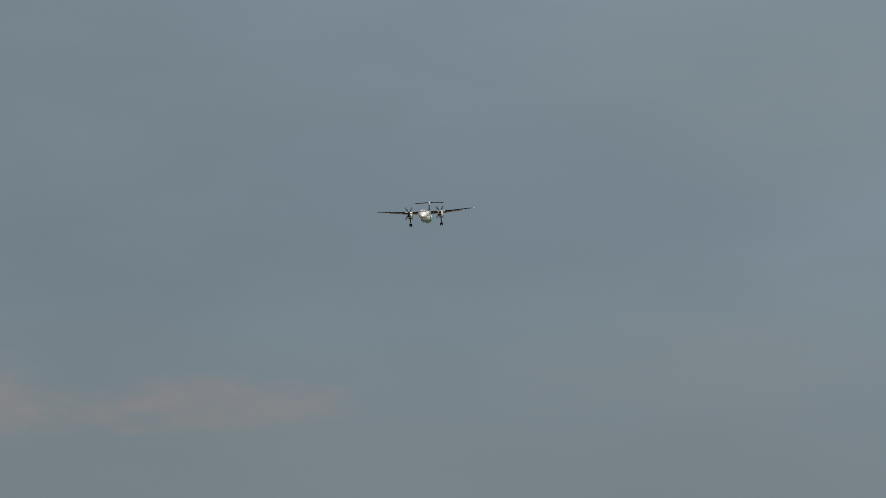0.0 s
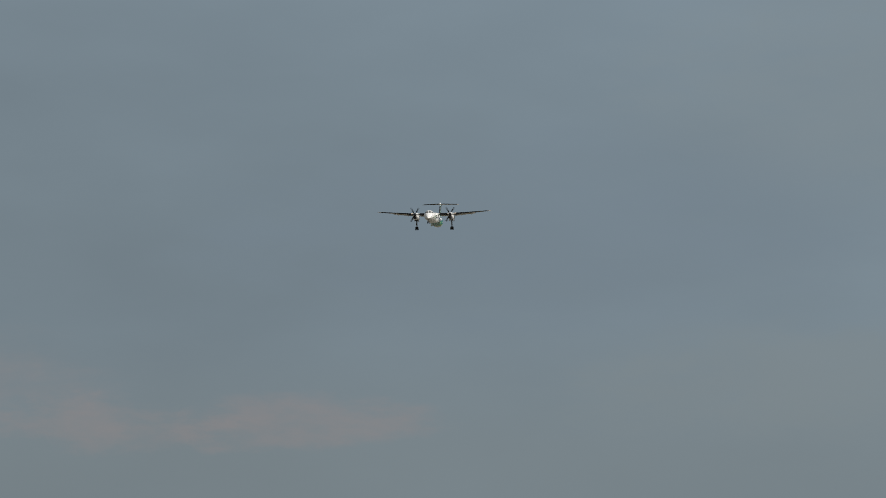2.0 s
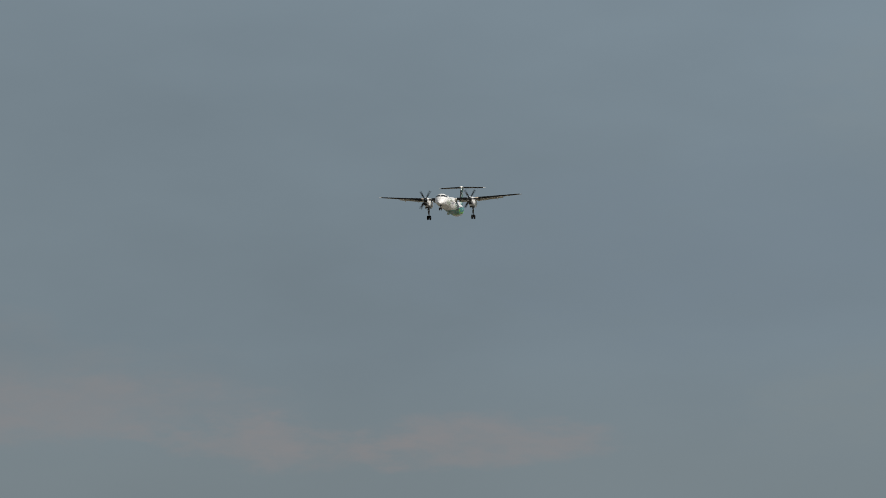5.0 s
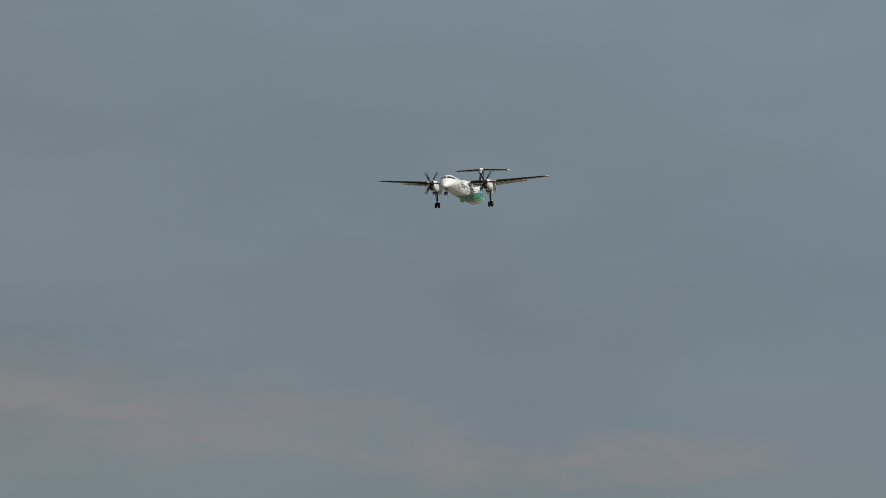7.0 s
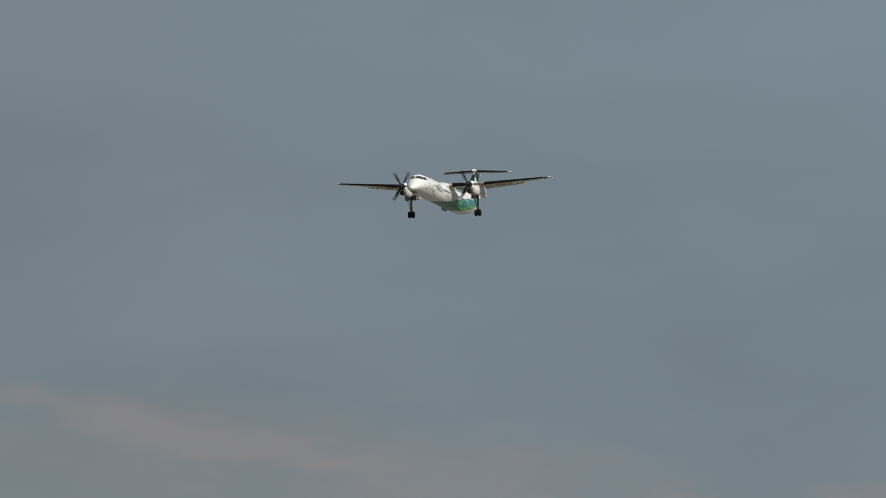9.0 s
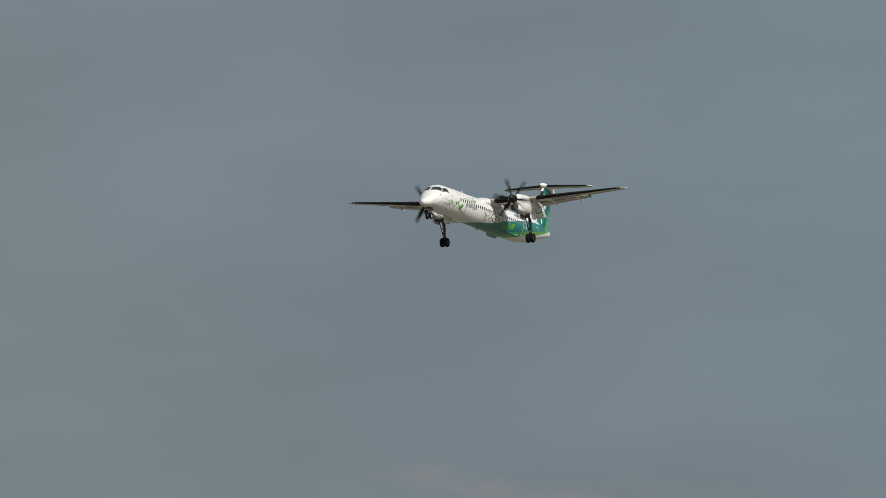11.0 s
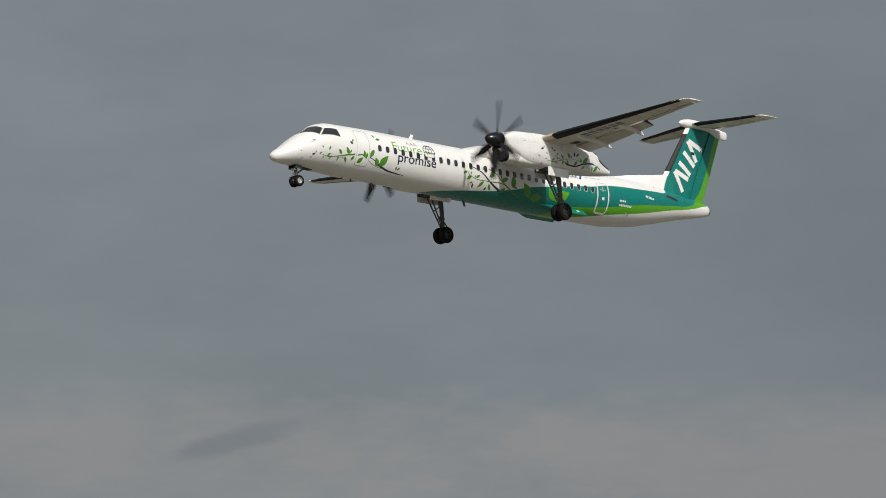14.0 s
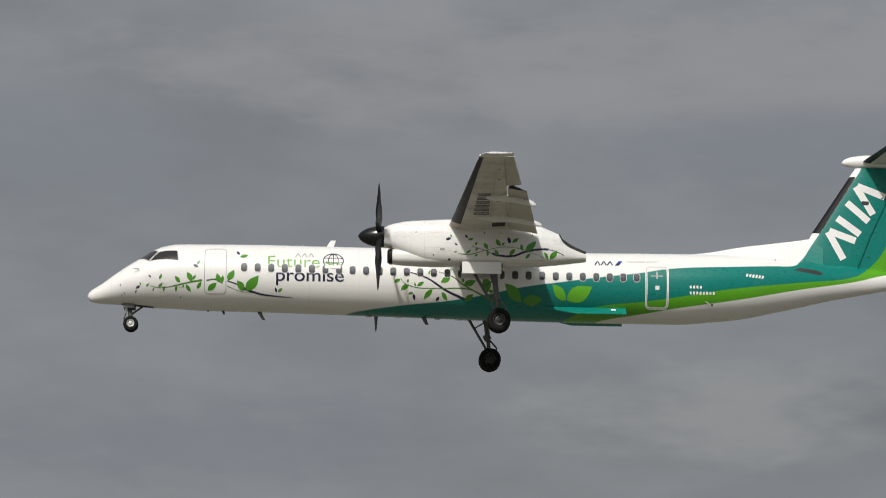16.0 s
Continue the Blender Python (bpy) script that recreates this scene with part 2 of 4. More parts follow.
LIVERY = shader("livery_paint", livery, 0.30, coat=0.12, grime=0.08, gloss=0.35)
PAINT = shader("white_paint", white_skin, 0.34, coat=0.15, grime=0.28, gloss=0.4)
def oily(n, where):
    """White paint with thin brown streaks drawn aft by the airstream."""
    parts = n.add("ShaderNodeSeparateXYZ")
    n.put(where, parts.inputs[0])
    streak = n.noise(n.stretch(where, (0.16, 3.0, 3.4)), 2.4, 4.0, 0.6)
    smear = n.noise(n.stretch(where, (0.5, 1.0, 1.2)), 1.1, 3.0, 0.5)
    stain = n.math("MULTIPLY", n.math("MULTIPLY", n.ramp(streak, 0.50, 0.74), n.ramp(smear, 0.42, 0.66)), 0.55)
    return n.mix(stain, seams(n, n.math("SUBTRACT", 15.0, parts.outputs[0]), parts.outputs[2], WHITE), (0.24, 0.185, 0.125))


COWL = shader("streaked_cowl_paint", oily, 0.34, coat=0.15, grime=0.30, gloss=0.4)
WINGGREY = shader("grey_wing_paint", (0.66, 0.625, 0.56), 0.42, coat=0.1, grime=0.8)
BARE = shader("scuffed_primer", (0.60, 0.49, 0.38), 0.5, grime=0.7, grain=6.0)
FLAPGREY = shader("grey_flap_paint", (0.56, 0.53, 0.47), 0.45, grime=0.45)
RUBBER = shader("deicing_rubber", (0.006, 0.006, 0.007), 0.5, grime=0.02, gloss=0.22)
TYRE = shader("tyre_rubber", (0.006, 0.006, 0.006), 0.8, grime=0.03, bump=0.2, gloss=0.2)
BLACK = shader("black_gloss", (0.006, 0.006, 0.007), 0.24, coat=0.2, gloss=0.35)
BLADE = shader("blade_composite", (0.010, 0.010, 0.011), 0.5, gloss=0.3)
STEEL = shader("gear_steel", (0.085, 0.085, 0.082), 0.4, metal=0.4, grime=0.3)
RIM = shader("wheel_rim", (0.035, 0.035, 0.034), 0.45, metal=0.3, grime=0.4)
DARK = shader("dark_recess", (0.02, 0.02, 0.022), 0.6)
HEAT = shader("burnt_metal", (0.05, 0.045, 0.04), 0.5, metal=0.6, grime=0.3)
NOSERIM = shader("nose_wheel_rim", (0.5, 0.5, 0.48), 0.35, metal=0.3, grime=0.3)
PRINTWHITE = shader("white_print", (0.80, 0.79, 0.775), 0.34, grime=0.15)
GLASS = shader("cockpit_glass", (0.02, 0.018, 0.018), 0.06, coat=0.8)
PANE = shader("cabin_pane", (0.020, 0.022, 0.027), 0.16, coat=1.0, gloss=1.0)
SURROUND = shader("window_surround_paint", (0.60, 0.59, 0.57), 0.35, coat=0.3, grime=0.2)
SEAM = shader("seam_grey", (0.36, 0.35, 0.33), 0.5)
LEAF = shader("leaf_print", (0.062, 0.260, 0.012), 0.35, coat=0.4, grime=0.1)
LEAFLIGHT = shader("light_leaf_print", (0.11, 0.38, 0.018), 0.35, coat=0.4)
STEM = shader("stem_print", (0.075, 0.20, 0.022), 0.35, coat=0.4)
NAVY = shader("navy_print", (0.010, 0.013, 0.045), 0.35, coat=0.4)
WORDGREEN = shader("word_green_print", (0.17, 0.38, 0.055), 0.35, coat=0.4)
BLUE = shader("blue_print", (0.015, 0.05, 0.30), 0.35, coat=0.4)
# Fuselage teal, brightened: sunlight on the strakes' tops is put into the colour.
LITTEAL = shader("sunlit_teal_strake", (0.004, 0.200, 0.155), 0.32, coat=0.5)
LAMPGLASS = shader("lamp_glass", (0.75, 0.75, 0.72), 0.1, coat=0.8)


def meadow(n, where):
    return n.mix(n.ramp(n.noise(where, 0.05, 6.0, 0.6), 0.35, 0.65), (0.098, 0.095, 0.070), (0.180, 0.163, 0.128))


GRASS = shader("dry_grass", meadow, 0.9, grain=0.5)

# ---- the ground ----
bm = bmesh.new()
bmesh.ops.create_grid(bm, x_segments=40, y_segments=40, size=4800)
mesh = bpy.data.meshes.new("ground")
bm.to_mesh(mesh)
mesh.materials.append(GRASS)
tagged(new("ground", mesh), "flat dry grass airfield under the approach path", "ground", kind="structure")

# ---- the airplane: stations s run aft from the nose tip, y to its left, z up ----
X0 = 15.0
airplane = tagged(new("airplane"), "white twin-propeller airliner with green leaf livery, wheels down, in flight", "airplane")


def part(name, bm, material, parent, label="", smooth=True, angle=40):
    bmesh.ops.recalc_face_normals(bm, faces=bm.faces)
    mesh = bpy.data.meshes.new(name)
    bm.to_mesh(mesh)
    bm.free()
    mesh.materials.append(material)
    if smooth:
        mesh.shade_smooth()
        mesh.set_sharp_from_angle(angle=radians(angle))
    ob = new(name, mesh)
    ob.parent = parent
    return tagged(ob, label)


def at(s, y, z):
    return Vector((X0 - s, y, z))


def skin(rings, closed=True, caps=True):
    """A skin over rings of equally many points."""
    bm = bmesh.new()
    rows = [[bm.verts.new(p) for p in ring] for ring in rings]
    count = len(rows[0])
    for a, b in zip(rows, rows[1:]):
        for k in range(count if closed else count - 1):
            bm.faces.new((a[k], a[(k + 1) % count], b[(k + 1) % count], b[k]))
    if caps:
        bm.faces.new(rows[0])
        bm.faces.new(rows[-1])
    return bm


def spline(table, s):
    """Monotone cubic interpolation of rows (s, values...)."""
    xs = [r[0] for r in table]
    if s <= xs[0]:
        return table[0][1:]
    if s >= xs[-1]:
        return table[-1][1:]
    k = max(i for i in range(len(xs) - 1) if xs[i] <= s)
    t = (s - xs[k]) / (xs[k + 1] - xs[k])
    out = []
    for c in range(1, len(table[0])):
        def slope(i):
            if i == 0 or i == len(xs) - 1:
                j = min(max(i - 1, 0), len(xs) - 2)
                return (table[j + 1][c] - table[j][c]) / (xs[j + 1] - xs[j])
            a = (table[i][c] - table[i - 1][c]) / (xs[i] - xs[i - 1])
            b = (table[i + 1][c] - table[i][c]) / (xs[i + 1] - xs[i])
            return 0.0 if a * b <= 0 else 2 * a * b / (a + b)
        h = xs[k + 1] - xs[k]
        p0, p1, m0, m1 = table[k][c], table[k + 1][c], slope(k) * h, slope(k + 1) * h
        out.append((2 * t**3 - 3 * t**2 + 1) * p0 + (t**3 - 2 * t**2 + t) * m0 + (3 * t**2 - 2 * t**3) * p1 + (t**3 - t**2) * m1)
    return tuple(out)


# station, centre height, half height, half width
BODY = [(0.0, -0.73, 0.02, 0.02), (0.05, -0.73, 0.13, 0.14), (0.2, -0.71, 0.25, 0.28), (0.5, -0.64, 0.36, 0.45), (1.0, -0.46, 0.56, 0.70), (1.6, -0.27, 0.78, 0.93),
        (1.92, -0.19, 0.89, 1.03), (2.72, 0.02, 1.16, 1.20), (3.37, 0.09, 1.24, 1.27), (4.3, 0.07, 1.28, 1.31), (6.5, 0.06, 1.30, 1.335), (9.0, 0.02, 1.31, 1.345),
        (12.0, -0.03, 1.33, 1.345), (16.0, -0.10, 1.35, 1.345), (20.0, -0.14, 1.36, 1.345), (22.8, -0.14, 1.37, 1.345), (24.0, -0.09, 1.32, 1.30), (25.0, -0.05, 1.26, 1.20)]
BODY += [(27.05, 0.13, 1.02, 0.90), (28.5, 0.20, 0.75, 0.66), (29.5, 0.25, 0.60, 0.50), (30.9, 0.30, 0.38, 0.31), (31.35, 0.31, 0.25, 0.20), (31.5, 0.32, 0.10, 0.08)]


def body_point(s, angle, off=0.0):
    """A point of the fuselage's skin: angle in radians from the left side up."""
    zc, h, w = spline(BODY, s)
    return at(s, (w + off) * math.cos(angle), zc + (h + off) * math.sin(angle))


def body_side(s, z, off=0.0):
    """The left side of the fuselage at a station and height."""
    zc, h, w = spline(BODY, s)
    u = max(-1.0, min(1.0, (z - zc) / h))
    return body_point(s, math.asin(u), off)


stations = [0, 0.02, 0.05, 0.1, 0.2, 0.35, 0.5] + [0.75 + 0.25 * k for k in range(123)] + [31.42, 31.5]
fuselage = part("fuselage", skin([[body_point(s, 2 * math.pi * k / 72) for k in range(72)] for s in stations]), LIVERY, airplane,
                "white fuselage with teal and green swoosh along its aft half", angle=60)


def naca(t, count=14):
    """A closed aerofoil outline: (chord part, height part), upper side from the trailing edge to the nose and back below."""
    xs = [0.5 * (1 + math.cos(math.pi * k / count)) for k in range(count + 1)]
    f = lambda x: 5 * t * (0.2969 * math.sqrt(x) - 0.126 * x - 0.3516 * x * x + 0.2843 * x**3 - 0.1036 * x**4)
    return [(x, f(x) + 0.0015) for x in xs] + [(x, -0.75 * f(x) - 0.0015) for x in reversed(xs[:-1])]


def foil_ring(s_le, s_te, y, z, thick, side=1, low=0.0, high=1.0, upright=False, twist=0.0):
    chord = s_te - s_le
    pts = []
    for cx, cz in naca(thick):
        cx = min(max(cx, low), high)
        a, b = s_le + cx * chord, cz * chord - math.tan(twist) * cx * chord
        pts.append(at(a, b * side, z) if upright else at(a, y * side, z + b))
    return pts


# left half span: y, leading edge, trailing edge, height, thickness
WING = [(0.0, 13.55, 17.0, 1.19, 0.14), (4.4, 13.70, 17.0, 1.21, 0.14), (5.0, 13.78, 16.93, 1.245, 0.14), (13.3, 14.55, 15.86, 1.885, 0.12), (13.95, 14.63, 15.80, 1.925, 0.10), (14.2, 14.86, 15.78, 1.94, 0.07)]


def wing_at(y):
    return spline([r for r in WING], y) if y > 13.3 else tuple(a + (b - a) * f for r0, r1, f in [seg(WING, y)] for a, b in zip(r0[1:], r1[1:]))


def seg(table, y):
    for r0, r1 in zip(table, table[1:]):
        if y <= r1[0]:
            return r0, r1, (y - r0[0]) / (r1[0] - r0[0])


def strip(y0, y1, steps, side, low, high, grow=0.0, drop=0.0, back=0.0):
    """A spanwise piece of the wing between two chord parts, perhaps dropped and moved back."""
    rings = []
    for k in range(steps + 1):
        y = y0 + (y1 - y0) * k / steps
        le, te, z, thick = wing_at(y)
        ring = foil_ring(le, te, y, z, thick + grow, side, low, high)
        if drop or back:
            hinge = at(le + low * (te - le), y * side, z - 0.04)
            turn = Matrix.Rotation(-drop, 3, "Y")
            ring = [turn @ (p - hinge) + hinge + Vector((-back, 0, -0.045 if drop > 0.1 else 0)) for p in ring]
        rings.append(ring)
    return rings


for side in (1, -1):
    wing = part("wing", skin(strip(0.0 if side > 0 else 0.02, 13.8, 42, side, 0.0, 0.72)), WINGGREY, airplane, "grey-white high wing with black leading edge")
    part("wing_tip", skin([foil_ring(*(wing_at(y)[:2]), y, wing_at(y)[2], wing_at(y)[3], side) for y in (13.805, 13.95, 14.1, 14.17, 14.2)]), PAINT, wing, "white wing tip cap")
    part("deicing_boot", skin(strip(5.65, 13.72, 17, side, 0.0, 0.115, grow=0.010)), RUBBER, wing, "black rubber leading edge")
    part("deicing_boot", skin(strip(1.5, 3.55, 4, side, 0.0, 0.115, grow=0.010)), RUBBER, wing, "black rubber leading edge")
    part("aileron", skin(strip(10.35, 13.75, 8, side, 0.725, 1.0, drop=0.02)), FLAPGREY, wing, "grey aileron")
    part("flap", skin(strip(5.15, 10.25, 10, side, 0.66, 1.0, drop=0.27, back=0.19)), FLAPGREY, wing, "lowered grey flap")
    part("flap", skin(strip(1.45, 3.6, 6, side, 0.66, 1.0, drop=0.27, back=0.19)), FLAPGREY, wing, "lowered grey flap")
    # A thin black piece stands in for the shaded notch outboard of the flap.
    part("flap_end_shade", skin(strip(10.255, 10.29, 1, side, 0.66, 1.0, drop=0.27, back=0.19)), DARK, wing, "thin dark strip painted as shade at the flap's outer end")
    part("leading_edge_panel", skin(strip(5.1, 5.63, 2, side, 0.0, 0.10, grow=0.006)), BARE, wing, "scuffed beige leading edge panel")
    for y in (6.6, 9.2):
        le, te, z, thick = wing_at(y)
        rings = []
        for k in range(13):
            f = 0.5 - 0.5 * math.cos(math.pi * k / 12)
            r = 0.15 * math.sqrt(max(0.0, 1 - abs(2 * f - 1) ** 2.6)) + 0.008
            s = le + 0.8 + f * (te - le - 0.35)
            zz = z - 0.145 - 0.04 * f - (0.62 * max(0, f - 0.55) ** 1.2)
            rings.append([at(s, y * side + 0.6 * r * math.cos(a), zz + r * math.sin(a)) for a in [2 * math.pi * j / 12 for j in range(12)]])
        part("flap_fairing", skin(rings), PAINT, wing, "white canoe-shaped flap track fairing")

# the hump over the wing's middle
HUMP = [(11.4, 0.90, 0.20, 0.4), (12.2, 0.92, 0.26, 0.8), (13.0, 0.98, 0.40, 1.08), (13.8, 1.05, 0.50, 1.20), (16.0, 1.04, 0.52, 1.22), (17.3, 0.98, 0.42, 1.10), (18.5, 0.92, 0.26, 0.8), (19.4, 0.85, 0.2, 0.4)]
rings = []
for k in range(33):
    s = 11.4 + 8.0 * k / 32
    zc, h, w = spline(HUMP, s)
    rings.append([at(s, w * math.copysign(abs(math.cos(a)) ** 0.75, math.cos(a)), zc + h * math.sin(a)) for a in [2 * math.pi * j / 40 for j in range(40)]])
part("wing_fairing", skin(rings), PAINT, airplane, "white fairing between wing and fuselage")

# ---- tail ----
FIN = [(0.5, 27.3, 30.85, 0.40), (2.1, 27.97, 31.50, 0.34), (4.75, 29.72, 32.50, 0.26)]


def fin_rings(low, high, grow=0.0, z0=0.5, z1=4.75, steps=12):
    rings = []
    for k in range(steps + 1):
        z = z0 + (z1 - z0) * k / steps
        r0, r1, f = seg(FIN, z)
        le, te, w = (a + (b - a) * f for a, b in zip(r0[1:], r1[1:]))
        rings.append(foil_ring(le, te, 0, z, w / (te - le) + grow, 1, low, high, upright=True))
    return rings


fin = part("fin", skin(fin_rings(0.0, 0.66)), LIVERY, airplane, "teal tail fin with white strip")
part("rudder", skin(fin_rings(0.6604, 1.0, z0=0.62)), LIVERY, fin, "teal rudder with green trailing edge")
part("deicing_boot", skin(fin_rings(0.0, 0.075, grow=0.015, z0=2.15, z1=4.4)), RUBBER, fin, "black rubber leading edge")
rings = []
for k in range(17):
    s = 23.0 + 5.4 * k / 16
    top = spline([(23.0, 1.22), (24.0, 1.33), (25.08, 1.53), (27.79, 1.90), (28.4, 2.02)], s)[0]
    zc, h, w = spline(BODY, s)
    base = zc + 0.7 * h
    ring = []
    for a, b in ((0.42, 0), (0.22, 0.45), (0.13, 0.8), (0.06, 0.96), (0, 1), (-0.06, 0.96), (-0.13, 0.8), (-0.22, 0.45), (-0.42, 0)):
        ring.append(at(s, a * (0.6 + 0.4 * min(1, (s - 23) / 2)), base + (top - base) * b))
    rings.append(ring)
part("dorsal_fin", skin(rings), LIVERY, airplane, "white dorsal ridge before the fin")

BULLET = [(29.2, 4.97, 0.02, 0.02), (29.3, 4.98, 0.12, 0.11), (29.6, 5.0, 0.21, 0.19), (30.2, 5.02, 0.26, 0.23), (31.2, 4.98, 0.24, 0.22), (32.2, 4.76, 0.27, 0.17), (32.85, 4.70, 0.24, 0.07), (32.98, 4.72, 0.18, 0.03)]
rings = []
for k in range(31):
    s = 29.2 + 3.78 * (k / 30) ** 1.2
    zc, h, w = spline(BULLET, s)
    rings.append([at(s, w * math.cos(a), zc + h * math.sin(a)) for a in [2 * math.pi * j / 28 for j in range(28)]])
part("bullet_fairing", skin(rings), PAINT, airplane, "white bullet fairing on top of the fin")
for side in (1, -1):
    ring_at = lambda y, low, high, grow=0.0: foil_ring(29.95 + 0.72 * y / 4.4, 32.25 - 0.22 * y / 4.4, y, 4.98 - 0.02 * y, 0.10 + grow, side, low, high)
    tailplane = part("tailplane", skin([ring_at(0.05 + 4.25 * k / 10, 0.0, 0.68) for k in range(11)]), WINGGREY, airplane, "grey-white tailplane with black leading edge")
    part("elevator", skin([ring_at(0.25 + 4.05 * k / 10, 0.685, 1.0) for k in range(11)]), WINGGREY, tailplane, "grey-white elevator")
    part("tailplane_tip", skin([foil_ring(30.66 + d, 32.03 + 0.1 * e, 4.305 + e, 4.893, t, side) for d, e, t in ((0, 0, 0.1), (0.1, 0.2, 0.09), (0.4, 0.32, 0.07), (0.75, 0.36, 0.04))]), PAINT, tailplane, "white tailplane tip")
    part("deicing_boot", skin([ring_at(0.35 + 3.9 * k / 10, 0.0, 0.11, 0.012) for k in range(11)]), RUBBER, tailplane, "black rubber leading edge")

# ---- engines, propellers, main gear ----
# station, low, high, half width
NACELLE = [(11.36, 0.50, 1.22, 0.36), (11.6, 0.43, 1.33, 0.44), (12.25, 0.10, 1.46, 0.58), (13.0, -0.18, 1.51, 0.64), (14.0, -0.22, 1.55, 0.66), (15.6, -0.20, 1.55, 0.66), (16.9, -0.18, 1.42, 0.62),
           (17.93, -0.10, 1.03, 0.50)]
SCOOP = [(11.50, -0.10, 0.36, 0.30), (11.56, -0.14, 0.38, 0.34), (12.2, -0.20, 0.42, 0.42), (13.2, -0.23, 0.45, 0.48), (14.4, -0.21, 0.4, 0.4)]


def tail_top(f):
    return spline([(0, 1.03), (0.12, 0.80), (0.5, 0.54), (1, 0.34)], f)[0]


def nacelle_ring(s, low, high, w, yc, count=36, n=0.72):
    mid, h = (low + high) / 2, (high - low) / 2
    f = lambda v: math.copysign(abs(v) ** n, v)
    return [at(s, yc + w * f(math.cos(a)), mid + h * f(math.sin(a))) for a in [2 * math.pi * j / count for j in range(count)]]


def tube(bm, a, b, r, r2=None, count=12):
    way = (b - a)
    m = Matrix.Translation((a + b) / 2) @ way.to_track_quat("Z", "Y").to_matrix().to_4x4()
    bmesh.ops.create_cone(bm, cap_ends=True, segments=count, radius1=r, radius2=r if r2 is None else r2, depth=way.length, matrix=m)


def box(bm, lo, hi, bevel=0.0):
    made = bmesh.ops.create_cube(bm, size=1.0, matrix=Matrix.Translation((Vector(lo) + Vector(hi)) / 2) @ Matrix.Diagonal((*(Vector(hi) - Vector(lo)), 1)))
    if bevel:
        edges = list({e for v in made["verts"] for e in v.link_edges})
        bmesh.ops.bevel(bm, geom=edges, offset=bevel, segments=2, affect="EDGES")


def lathe(profile, centre, count=32, caps=True):
    """A body turned about the y axis: profile of (y, radius)."""
    return skin([[centre + Vector((r * math.cos(a), y, r * math.sin(a))) for a in [2 * math.pi * j / count for j in range(count)]] for y, r in profile], caps=caps)


def wheel(parent, s, y, z, r, w, out, rim):
    tyre = part("tyre", lathe([(0, r * .5), (-w * .40, r * .54), (-w * .48, r * .62), (-w * .5, r * .80), (-w * .42, r * .93), (-w * .25, r * .985), (0, r), (w * .25, r * .985), (w * .42, r * .93), (w * .5, r * .80), (w * .48, r * .62), (w * .40, r * .54), (0, r * .5)],
                              at(s, y, z), caps=False), TYRE, parent, "black tyre")
    k = 1 if out > 0 else -1
    part("rim", lathe([(-k * w * .3, r * .1), (-k * w * .3, r * .52), (k * w * .40, r * .53), (k * w * .46, r * .50), (k * w * .44, r * .44), (k * w * .20, r * .38), (k * w * .26, r * .2), (k * w * .42, r * .15), (k * w * .42, r * .02)], at(s, y, z), 24), rim, tyre, "grey metal rim")
    return tyre


